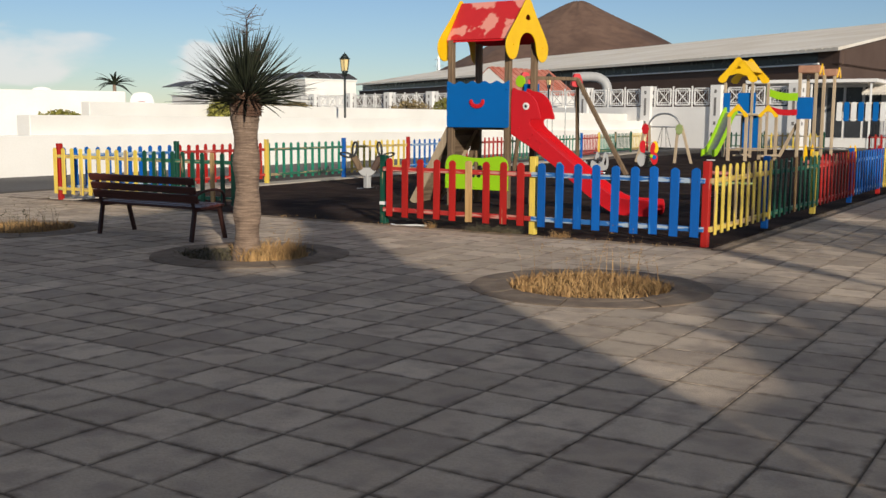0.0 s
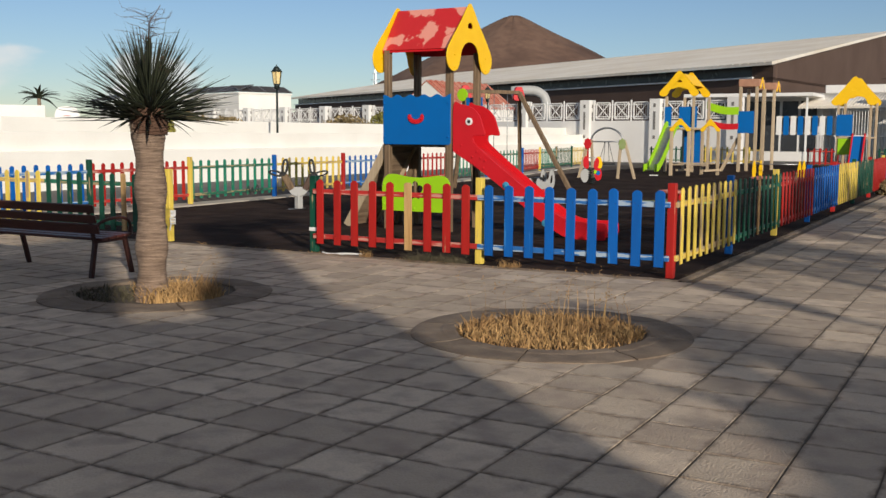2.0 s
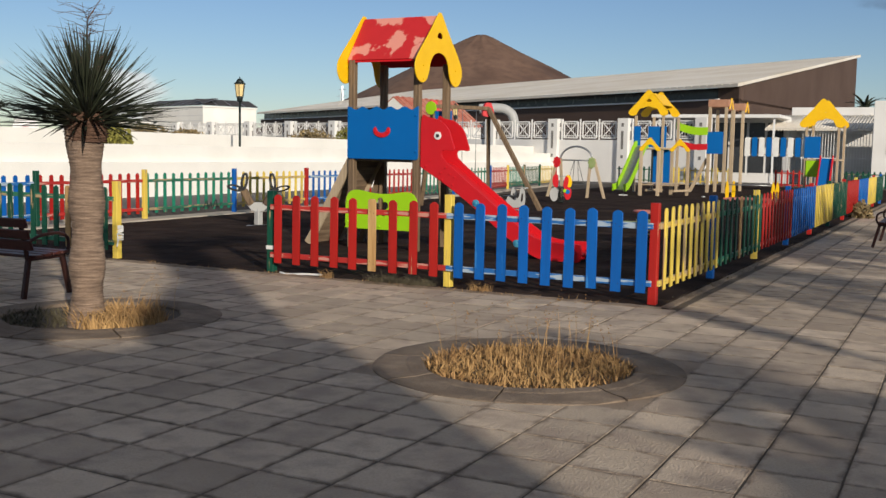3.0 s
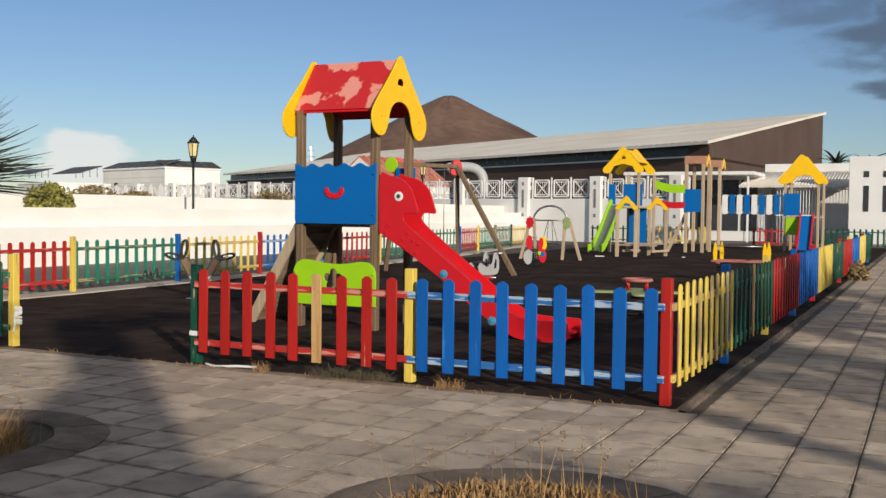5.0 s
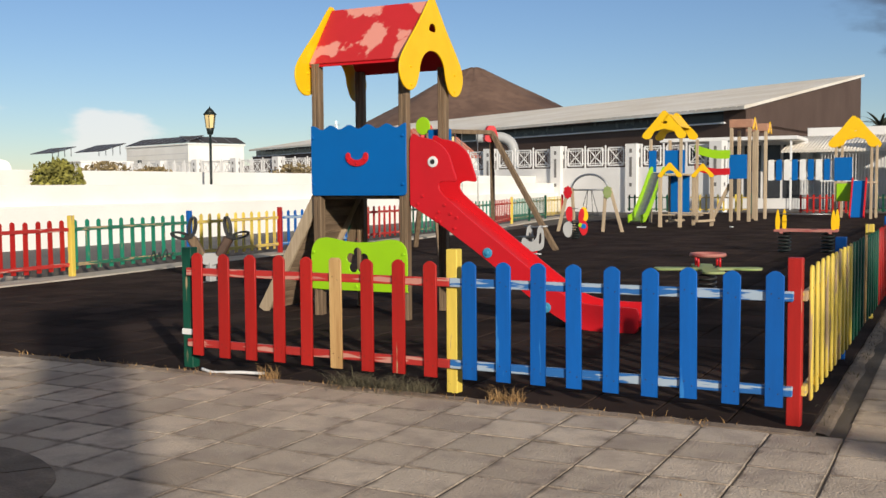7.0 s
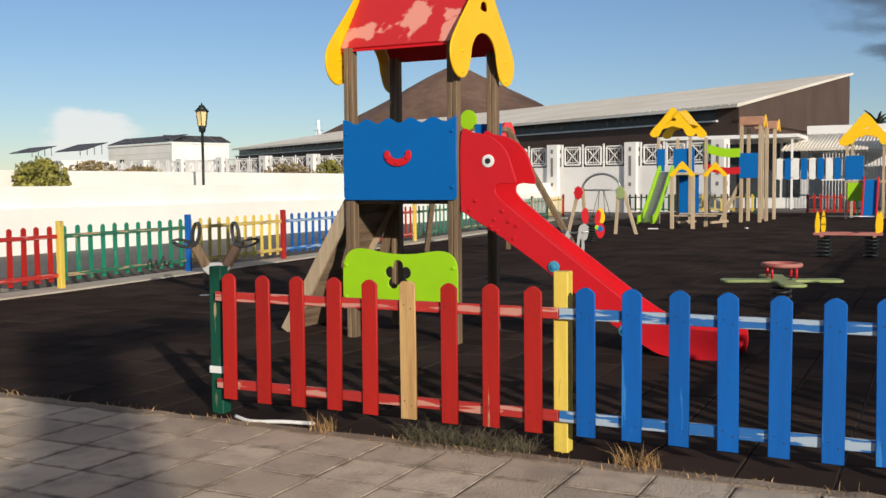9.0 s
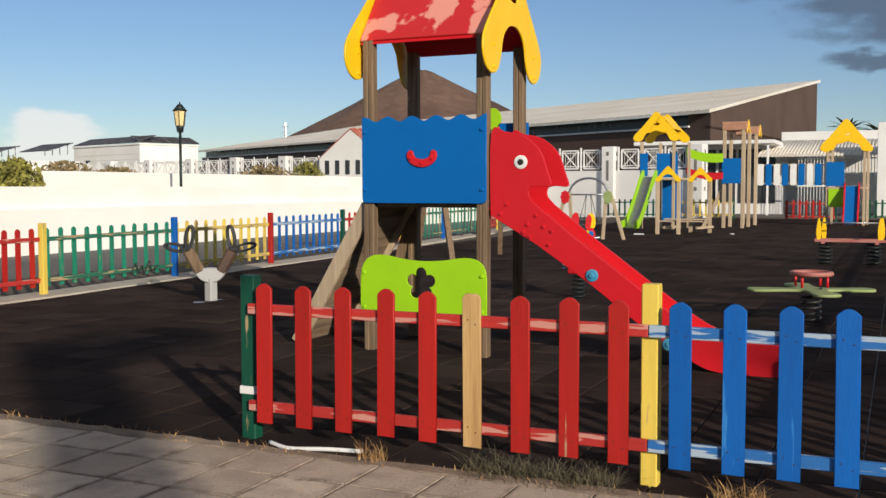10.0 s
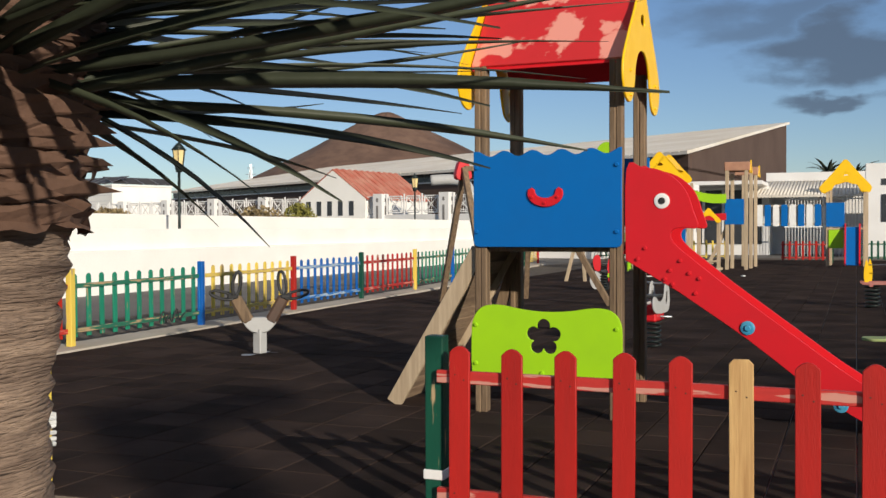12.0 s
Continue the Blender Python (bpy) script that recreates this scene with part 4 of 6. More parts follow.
# ---- bench ----
def bench(place, label):
    t = thing("bench", label, "bench", place, "benches")
    for i, (y, z, w) in enumerate(((-0.045, 0.77, 0.095), (-0.015, 0.655, 0.095), (0.02, 0.545, 0.11))):
        bm = bmesh.new()
        soft_box(bm, -0.97, -0.016, -w / 2, 0.97, 0.016, w / 2, 0.008, pose(0, y, z, 15))
        part("back_slat", bm, BENCH_W, t)
    for i in range(4):
        bm = bmesh.new()
        soft_box(bm, -0.95, -0.05, -0.016, 0.95, 0.05, 0.016, 0.008, pose(0, 0.13 + i * 0.113, 0.425 + 0.008 * i, 3))
        part("seat_slat", bm, BENCH_W, t)
    for x in (-0.86, 0.86):
        bm = bmesh.new()
        beam(bm, (x, 0.0, 0.0), (x, 0.07, 0.40), 0.045, 0.05)
        beam(bm, (x, 0.06, 0.38), (x, -0.03, 0.82), 0.04, 0.035)
        beam(bm, (x, 0.60, 0.0), (x, 0.50, 0.41), 0.045, 0.05)
        beam(bm, (x, 0.05, 0.395), (x, 0.53, 0.41), 0.045, 0.04)
        part("side_frame", bm, BENCH_M, t)
        bm = bmesh.new()
        tube(bm, smooth_line([(x + 0.03, 0.02, 0.56), (x + 0.03, 0.2, 0.63), (x + 0.03, 0.42, 0.645), (x + 0.03, 0.54, 0.6), (x + 0.03, 0.56, 0.5), (x + 0.02, 0.52, 0.42)], 4, False), 0.018, 8)
        part("armrest", bm, BENCH_M, t)
bench(pose(-8.06, 7.24, 0, 0, 0, 0.8), "dark red slatted bench with iron side frames, facing the playground")
bench(pose(0.28, 20.7, 0, 0, 0, 90), "dark slatted bench beside the paved path, facing the side fence")


# ---- street lamps ----
GLASS_Y = material("amber_lantern_glass", (0.8, 0.62, 0.30), 0.3, tint=(0.66, 0.46, 0.2), amount=0.3, scale=8, fine=40, bump=0.02)
IRON = material("dark_green_iron", (0.02, 0.03, 0.028), 0.5, 0.3, amount=0.4, scale=8, fine=60, bump=0.1)
def street_lamp(x, y, h, s=1.0):
    t = thing("street_lamp", "dark iron street lamp with a hexagonal amber lantern", "lamp", pose(x, y, 0), "street lamps")
    bm = bmesh.new()
    tube(bm, [(0, 0, -0.05), (0, 0, 0.6)], 0.075, 10)
    tube(bm, [(0, 0, 0.55), (0, 0, h - 0.85 * s)], 0.042, 10)
    tube(bm, [(0, 0, h - 0.92 * s), (0, 0, h - 0.80 * s), (0, 0, h - 0.72 * s)], 0.09 * s, 10, taper=0.13 * s)
    part("pole", bm, IRON, t)
    bm = bmesh.new()
    n = 6
    lo = [bm.verts.new((0.13 * s * math.cos(k * math.pi / 3), 0.13 * s * math.sin(k * math.pi / 3), h - 0.72 * s)) for k in range(n)]
    hi = [bm.verts.new((0.185 * s * math.cos(k * math.pi / 3), 0.185 * s * math.sin(k * math.pi / 3), h - 0.27 * s)) for k in range(n)]
    for k in range(n):
        bm.faces.new((lo[k], lo[(k + 1) % n], hi[(k + 1) % n], hi[k]))
    bm.faces.new(lo[::-1])
    bm.faces.new(hi)
    part("lantern_glass", bm, GLASS_Y, t, "amber lantern panes")
    bm = bmesh.new()
    for k in range(n):
        beam(bm, lo_p(k, s, h), hi_p(k, s, h), 0.022 * s, 0.022 * s)
    tube(bm, [(0, 0, h - 0.28 * s), (0, 0, h - 0.25 * s)], 0.215 * s, 12)
    tube(bm, [(0, 0, h - 0.25 * s), (0, 0, h - 0.08 * s)], 0.195 * s, 12, taper=0.06 * s)
    tube(bm, [(0, 0, h - 0.10 * s), (0, 0, h)], 0.035 * s, 8, taper=0.008)
    part("lantern_cap", bm, IRON, t)
def lo_p(k, s, h):
    return (0.132 * s * math.cos(k * math.pi / 3), 0.132 * s * math.sin(k * math.pi / 3), h - 0.72 * s)
def hi_p(k, s, h):
    return (0.187 * s * math.cos(k * math.pi / 3), 0.187 * s * math.sin(k * math.pi / 3), h - 0.27 * s)
street_lamp(-22.75, 30.1, 4.17, 1.0)
street_lamp(-24.75, 51.6, 4.36, 1.0)


# ---- spring toys and swings inside the playground ----
def coil(bm, x, y, z0, z1, r=0.1, turns=5, wire=0.014):
    n = turns * 12
    tube(bm, [(x + r * math.cos(i * math.pi / 6), y + r * math.sin(i * math.pi / 6), z0 + (z1 - z0) * i / n) for i in range(n + 1)], wire, 6)


R_DARK = material("dark_brown_arm", (0.06, 0.035, 0.025), 0.6, tint=(0.12, 0.07, 0.045), amount=0.5, scale=6, fine=40, bump=0.2)
R_GREY = material("light_grey_paint", (0.42, 0.42, 0.41), 0.5, tint=(0.34, 0.34, 0.33), amount=0.4, scale=6, fine=40, bump=0.1)
def twin_rocker():
    t = thing("spring_rocker", "white and brown twin rocker with black loop handles", "spring rocker", pose(-11.62, 16.78, 0, 0, 0, 28))
    bm = bmesh.new()
    soft_box(bm, -0.22, -0.22, 0.0, 0.22, 0.22, 0.012, 0.003)
    part("base_plate", bm, STEEL, t)
    bm = bmesh.new()
    soft_box(bm, -0.065, -0.065, 0.01, 0.065, 0.065, 0.33, 0.012)
    part("pedestal", bm, R_GREY, t).matrix_basis = pose(0, 0, 0, 0, 0, -38)
    bm = plate([smooth_line([(-0.12, 0.30), (0, 0.27), (0.12, 0.30), (0.20, 0.39), (0.20, 0.43), (0.08, 0.47), (-0.08, 0.47), (-0.20, 0.43), (-0.20, 0.39)], 3)], 0.13, pose(0, -0.065, 0), 0.01)
    part("bracket", bm, R_GREY, t)
    for s in (-1, 1):
        bm = bmesh.new()
        beam(bm, (s * 0.13, 0, 0.40), (s * 0.31, 0, 0.73), 0.15, 0.15, r=0.03)
        arm = part("arm", bm, W_OLD if s < 0 else R_DARK, t, "brown wooden arm" if s < 0 else "dark arm")
        bm = bmesh.new()
        for y in (-0.065, 0.065):
            for c, ax, ra, rb in (((0.285, 0.90), (-0.14, 0.99), 0.155, 0.048), ((0.47, 0.755), (0.97, 0.24), 0.15, 0.045)):
                loop = []
                for k in range(18):
                    u, v = ra * math.cos(k * math.pi / 9), rb * math.sin(k * math.pi / 9)
                    loop.append((s * (c[0] + ax[0] * u - ax[1] * v), y + 0.25 * v, c[1] + ax[1] * u + ax[0] * v))
                tube(bm, loop, 0.016, 7, True)
        soft_box(bm, s * 0.33 - 0.07, -0.085, 0.70, s * 0.33 + 0.07, 0.085, 0.77, 0.02)
        part("handle", bm, BLACK, t, "black loop handles")
twin_rocker()


def star_spring():
    t = thing("spring_seesaw", "lime green four-armed spring seesaw with a red ring on top", "spring seesaw", pose(-3.86, 17.75, 0, 0, 0, 20))
    bm = bmesh.new()
    coil(bm, 0, 0, 0.0, 0.40, 0.11, 6, 0.016)
    part("spring", bm, BLACK, t)
    out = []
    for k in range(4):
        a = k * math.pi / 2
        for da, r in ((-0.78, 0.2), (-0.32, 0.36), (-0.22, 0.66), (0, 0.72), (0.22, 0.66), (0.32, 0.36)):
            out.append((r * math.cos(a + da), r * math.sin(a + da)))
    bm = plate([smooth_line(out, 3)], 0.03, pose(0, 0, 0.40, -90))
    part("platform", bm, FADE_LIME, t, "scuffed lime green platform")
    for k in range(4):
        bm = bmesh.new()
        a = k * math.pi / 2 + 0.78
        tube(bm, [(0.2 * math.cos(a), 0.2 * math.sin(a), 0.42), (0.2 * math.cos(a), 0.2 * math.sin(a), 0.56)], 0.016, 6)
        part("upright", bm, HD_RED, t)
    bm = bmesh.new()
    tube(bm, [(0.22 * math.cos(k * math.pi / 10), 0.22 * math.sin(k * math.pi / 10), 0.575) for k in range(20)], 0.028, 8, True)
    part("grip_ring", bm, FADE_RED, t, "faded red grip ring")
star_spring()


def motor_spring():
    t = thing("spring_motorbike", "spring rider shaped like a motorbike, light grey with a red belly", "spring rider", pose(-7.08, 19.2, 0, 0, 0, 84))
    bm = bmesh.new()
    coil(bm, 0, 0, 0.0, 0.36, 0.085, 6, 0.012)
    part("spring", bm, IRON, t)
    out = smooth_line([(-0.40, 0.58), (-0.28, 0.48), (0.12, 0.46), (0.32, 0.50), (0.36, 0.68), (0.28, 0.86), (0.16, 0.84), (0.10, 0.68), (-0.1, 0.62), (-0.34, 0.70)], 4)
    hole = smooth_line([(0.17, 0.58), (0.27, 0.60), (0.27, 0.72), (0.20, 0.74)], 4)
    for y in (-0.11, 0.09):
        part("side_panel", plate([out, hole], 0.02, pose(0, y, 0)), R_GREY, t, "light grey side panel")
    bm = bmesh.new()
    soft_box(bm, -0.22, -0.085, 0.36, 0.18, 0.085, 0.58, 0.02)
    part("belly", bm, HD_RED, t, "red belly block")
    bm = bmesh.new()
    tube(bm, [(0.26, -0.22, 0.86), (0.24, 0, 0.84), (0.26, 0.22, 0.86)], 0.014, 8)
    part("handlebar", bm, STEEL, t)
    bm = bmesh.new()
    tube(bm, [(0.0, -0.24, 0.42), (0.0, 0.24, 0.42)], 0.014, 8)
    part("footrest", bm, STEEL, t)
    bm = bmesh.new()
    soft_box(bm, -0.3, -0.09, 0.67, 0.08, 0.09, 0.71, 0.01)
    part("seat", bm, BLACK, t)
motor_spring()


def four_seater():
    t = thing("spring_seesaw", "worn red four-seat spring seesaw with yellow handles", "spring seesaw", pose(-3.86, 27.3, 0, 0, 0, 4))
    for x in (-0.45, 0.45):
        bm = bmesh.new()
        coil(bm, x, 0, 0.0, 0.46, 0.13, 6, 0.018)
        part("spring", bm, IRON, t)
    for y in (-0.24, 0.24):
        bm = bmesh.new()
        beam(bm, (-0.66, y, 0.50), (0.66, y, 0.50), 0.10, 0.05)
        part("seat_beam", bm, FADE_RED, t, "scuffed red beam")
    for x in (-0.5, 0.5):
        bm = bmesh.new()
        beam(bm, (x, -0.3, 0.46), (x, 0.3, 0.46), 0.07, 0.05)
        part("cross_beam", bm, FADE_RED, t)
    for x, y in ((-0.58, -0.24), (0.56, -0.24), (-0.48, 0.24), (0.62, 0.24)):
        bm = plate([smooth_line([(-0.03, 0.50), (0.03, 0.50), (0.05, 0.70), (0.025, 0.90), (0, 0.96), (-0.025, 0.90), (-0.05, 0.70)], 4)], 0.03, pose(x, y, 0))
        part("handle", bm, HD_YELLOW, t)
    bm = bmesh.new()
    tube(bm, [(-0.58, -0.2, 0.86), (0.56, -0.2, 0.86)], 0.014, 6)
    part("crossbar", bm, STEEL, t)
four_seater()


def butterfly_spring():
    t = thing("spring_rider", "spring rider with red, yellow, grey and spotted wing panels", "spring rider", pose(-10.5, 31.0, 0, 0, 0, 15))
    bm = bmesh.new()
    coil(bm, 0, 0, 0.0, 0.48, 0.10, 7, 0.016)
    part("spring", bm, IRON, t)
    for mat, y, pts in ((HD_RED, -0.06, [(-0.10, 0.52), (-0.24, 0.55), (-0.28, 0.78), (-0.20, 0.92), (-0.10, 0.86)]),
                        (R_GREY, -0.04, [(-0.08, 0.50), (-0.30, 0.46), (-0.36, 0.26), (-0.26, 0.06), (-0.12, 0.12)]),
                        (HD_YELLOW, 0.0, [(0.12, 0.54), (0.30, 0.52), (0.34, 0.70), (0.26, 0.90), (0.14, 0.84)]),
                        (HD_RED, -0.05, [(0.08, 0.50), (0.20, 0.52), (0.24, 0.78), (0.16, 0.86), (0.09, 0.74)]),
                        (HD_RED, -0.06, [(0.10, 0.50), (0.26, 0.52), (0.34, 0.36), (0.30, 0.16), (0.18, 0.12), (0.10, 0.30)])):
        part("wing", plate([smooth_line(pts, 4)], 0.025, pose(0, y, 0)), mat, t)
    for x, z, r, mat in ((0.22, 0.37, 0.075, HD_BLUE), (0.13, 0.40, 0.06, HD_GREEN)):
        bm = bmesh.new()
        disc(bm, (x, -0.06, z), (0, -1, 0), r, 0.014, 16)
        part("spot", bm, mat, t)
    bm = bmesh.new()
    soft_box(bm, -0.1, -0.12, 0.48, 0.1, 0.3, 0.53, 0.01)
    part("seat", bm, BLACK, t)
    bm = bmesh.new()
    tube(bm, [(-0.24, 0.05, 0.86), (0.24, 0.05, 0.86)], 0.014, 6)
    part("handlebar", bm, STEEL, t)
butterfly_spring()


def swing():
    t = thing("swing", "weathered timber swing frame with red end brackets", "swing")
    apex = [Vector((-10.95, 26.3, 2.80)), Vector((-11.92, 24.85, 2.80))]
    feet = [[(-9.22, 26.1, 0), (-11.5, 27.6, 0)], [(-10.9, 23.5, 0), (-12.9, 26.0, 0)]]
    for a, fs in zip(apex, feet):
        for f in fs:
            bm = bmesh.new()
            beam(bm, f, a, 0.11)
            part("leg", bm, W_OLD, t)
        bm = plate([smooth_line([(-0.16, -0.2), (0.16, -0.2), (0.10, 0.12), (0, 0.16), (-0.10, 0.12)], 4)], 0.16, pose(a.x, a.y, a.z, 0, 0, 45))
        part("bracket", bm, HD_RED, t, "red plastic bracket")
    bm = bmesh.new()
    beam(bm, apex[0], apex[1], 0.10)
    part("beam", bm, W_OLD, t)
    for k in (0.35, 0.7):
        p = apex[0].lerp(apex[1], k)
        d = (apex[1] - apex[0]).normalized() * 0.22
        for s in (-1, 1):
            bm = bmesh.new()
            tube(bm, [p + d * s, p + d * s - Vector((0, 0, 2.2))], 0.010, 5)
            part("chain", bm, STEEL, t)
        bm = bmesh.new()
        soft_box(bm, -0.23, -0.09, -0.02, 0.23, 0.09, 0.02, 0.01, pose(p.x, p.y, p.z - 2.22, 0, 0, 135))
        part("seat", bm, BLACK, t)
swing()


def small_swing():
    t = thing("nest_swing", "small play frame with pale legs, steel arch and red disc panels", "play frame", pose(-11.58, 35.3, 0, 0, 0, 0))
    for x, dx in ((-0.72, -0.36), (-0.60, 0.1), (0.55, -0.1), (0.68, 0.42)):
        bm = bmesh.new()
        beam(bm, (x + dx, 0.0, 0), (x, 0.0, 1.42), 0.09)
        part("leg", bm, W_PALE, t)
    bm = bmesh.new()
    tube(bm, [(-0.62 * math.cos(a), 0, 1.34 + 0.52 * math.sin(a)) for a in [k * math.pi / 14 for k in range(15)]], 0.035, 8)
    tube(bm, [(-0.66, 0, 1.36), (0.66, 0, 1.36)], 0.025, 8)
    part("arch", bm, STEEL, t)
    for x, mat in ((-0.72, HD_RED), (0.62, FADE_LIME)):
        out = [((0.14 + 0.015 * math.cos(8 * a)) * math.cos(a), 1.28 + (0.20 + 0.015 * math.cos(8 * a)) * math.sin(a)) for a in [k * math.pi / 24 for k in range(48)]]
        part("disc_panel", plate([out], 0.03, pose(x, -0.08, 0)), mat, t)
    bm = bmesh.new()
    tube(bm, [(0.3 * math.cos(k * math.pi / 10), 0.3 * math.sin(k * math.pi / 10), 0.55) for k in range(20)], 0.03, 6, True)
    for k in range(4):
        a = k * math.pi / 2 + 0.7
        tube(bm, [(0.3 * math.cos(a), 0.3 * math.sin(a), 0.55), (0.1 * math.cos(a), 0, 1.34)], 0.01, 5)
    part("seat", bm, BLACK, t)
small_swing()



# ---- second climbing set, far inside the playground ----
def small_gable(w, z0, z1, arch):
    """Yellow heart-shaped gable board."""
    h = z1 - z0
    r = [(0, z1), (w * 0.12, z1 - h * 0.05), (w * 0.55, z0 + h * 0.55), (w * 0.95, z0 + h * 0.22), (w, z0 + h * 0.08), (w * 0.85, z0), (w * 0.62, z0 + h * 0.04), (w * 0.45, z0 + h * 0.26), (w * 0.25, z0 + h * arch)]
    return smooth_line(r + [(0, z0 + h * (arch + 0.06))] + [(-x, z) for x, z in r[1:]][::-1], 4)


def crescent(z):
    return [(0.13 * math.cos(a), z + (0.09 if math.sin(a) > 0 else 0.03) * math.sin(a)) for a in [i * math.pi / 8 for i in range(16)]]


def posts(t, mat, spots, w=0.11):
    for x, y, h in spots:
        bm = bmesh.new()
        soft_box(bm, x - w / 2, y - w / 2, -0.05, x + w / 2, y + w / 2, h, 0.008)
        part("post", bm, mat, t)


def board(t, name, x0, x1, z0, z1, y, mat, label="", thick=0.03, rz=0):
    bm = plate([[(x0, z0), (x1, z0), (x1, z1), (x0, z1)]], thick, pose(0, y, 0, 0, 0, rz))
    return part(name, bm, mat, t, label)


def climbing_set():
    t = thing("climbing_set", "pale wood climbing set with yellow gables, blue boards and lime slide", "climbing set", pose(0.2, 0, 0))
    # slide tower
    posts(t, W_PALE, [(-12.1, 43.6, 3.3), (-10.9, 43.6, 3.3), (-11.7, 45.0, 3.3), (-10.6, 45.0, 3.3)])
    for y in (43.5, 45.1):
        part("gable", plate([small_gable(0.86, 3.30, 4.40, 0.30), crescent(3.92)], 0.04, pose(-11.55 + (y - 43.5) * 0.05, y, 0)), HD_YELLOW, t, "yellow gable board")
    bm = bmesh.new()
    for s in (-1, 1):
        beam(bm, (-11.35 + s * 0.45, 44.3, 3.75), (-11.35 + s * 0.02, 44.3, 4.25), 1.6, 0.03, up=(0, 0, 1))
    part("roof", bm, HD_YELLOW, t)
    board(t, "wall_board", -11.55, -10.75, 1.95, 2.85, 43.62, HD_BLUE)
    board(t, "wall_board", -11.45, -10.7, 0.3, 1.9, 44.2, HD_BLUE)
    board(t, "wall_board", -12.15, -11.85, 2.0, 2.85, 43.5, HD_BLUE)
    bm = bmesh.new()
    soft_box(bm, -12.1, 43.5, 1.85, -10.6, 45.1, 1.93, 0.01)
    part("platform", bm, W_PALE, t)
    bm = bmesh.new()
    slide = smooth_line([(43.5, 1.95), (43.2, 1.9), (42.3, 1.05), (41.6, 0.45), (41.2, 0.2), (40.8, 0.16)], 4, False)
    rows = [[bm.verts.new((-12.05 - (43.5 - y) * 0.06 + dx, y, z)) for dx in (0.08, 0.5)] for y, z in slide]
    rows2 = [[bm.verts.new((v.co.x, v.co.y, v.co.z - 0.03)) for v in r] for r in rows]
    for a, b, c, d in zip(rows, rows[1:], rows2, rows2[1:]):
        bm.faces.new((a[0], a[1], b[1], b[0]))
        bm.faces.new((c[0], d[0], d[1], c[1]))
    part("slide_bed", bm, STEEL, t, "grey steel slide bed")
    for dx in (0.03, 0.52):
        bm = bmesh.new()
        rows = [[bm.verts.new((-12.05 - (43.5 - y) * 0.06 + dx + k, y, z + h)) for k, h in ((0, -0.06), (0.05, -0.06), (0.05, 0.24), (0, 0.24))] for y, z in slide]
        for a, b in zip(rows, rows[1:]):
            for k in range(4):
                bm.faces.new((a[k], a[(k + 1) % 4], b[(k + 1) % 4], b[k]))
        bm.faces.new(rows[0])
        bm.faces.new(rows[-1][::-1])
        part("slide_side", bm, HD_GREEN, t, "lime slide side")
    # low table stall with two small gables
    posts(t, W_PALE, [(-10.55, 39.3, 1.8), (-9.85, 39.3, 1.8), (-9.75, 40.9, 1.8), (-9.1, 40.9, 1.8)], 0.12)
    part("gable", plate([small_gable(0.42, 1.76, 2.28, 0.42)], 0.04, pose(-10.2, 39.22, 0)), HD_YELLOW, t, "small yellow gable board")
    part("gable", plate([small_gable(0.40, 1.76, 2.26, 0.42)], 0.04, pose(-9.42, 40.8, 0)), HD_YELLOW, t, "small yellow gable board")
    for z, y in ((0.42, 39.35), (0.46, 40.3)):
        bm = bmesh.new()
        soft_box(bm, -10.55, y, z, -9.1, y + 0.26, z + 0.05, 0.01)
        part("bench_board", bm, W_PALE, t)
    for x in (-10.4, -9.3):
        bm = bmesh.new()
        beam(bm, (x, 39.6, 0.22), (x + 0.3, 40.9, 0.22), 0.08)
        part("rail", bm, W_PALE, t)
    # climbing tower
    posts(t, W_PALE, [(-9.35, 45.5, 3.8), (-8.65, 45.5, 3.8), (-9.1, 49.0, 3.75), (-8.62, 49.0, 3.75), (-9.3, 46.8, 3.7), (-8.6, 46.8, 3.7)], 0.13)
    for y, s in ((45.5, 1.0), (49.0, 0.9)):
        bm = bmesh.new()
        soft_box(bm, -9.45, y - 0.08, 3.74, -8.52, y + 0.9, 4.08, 0.03)
        part("roof_box", bm, material("faded_roof_board", (0.45, 0.24, 0.15), 0.8, tint=(0.3, 0.15, 0.1), amount=0.6, scale=3, fine=40, bump=0.2), t, "faded brown roof board")
        part("gable", plate([small_gable(0.42, 3.66, 4.16, 0.5)], 0.04, pose(-8.5, y + 0.4, 0, 0, 0, 90)), HD_YELLOW, t)
    board(t, "wall_board", -9.42, -8.72, 1.72, 2.68, 45.40, HD_BLUE)
    bm = bmesh.new()
    beam(bm, (-10.15, 45.6, 0.0), (-9.42, 45.6, 1.5), 0.13)
    part("brace", bm, W_PALE, t)
    # lime and red cloth bridges between the towers
    for z0, z1, mat, th in ((2.95, 2.70, HD_GREEN, 0.34), (2.22, 2.02, HD_RED, 0.26)):
        bm = bmesh.new()
        rows = []
        for i in range(9):
            k = i / 8
            x, z = -10.75 + 1.4 * k, z0 + (z1 - z0) * k - 0.10 * math.sin(k * math.pi)
            rows.append([bm.verts.new((x, y, zz)) for y, zz in ((45.2, z - th / 2), (45.24, z - th / 2), (45.24, z + th / 2), (45.2, z + th / 2))])
        for a, b in zip(rows, rows[1:]):
            for k in range(4):
                bm.faces.new((a[k], a[(k + 1) % 4], b[(k + 1) % 4], b[k]))
        bm.faces.new(rows[0])
        bm.faces.new(rows[-1][::-1])
        part("bridge_side", bm, mat, t)
    # slatted bridge
    n = 9
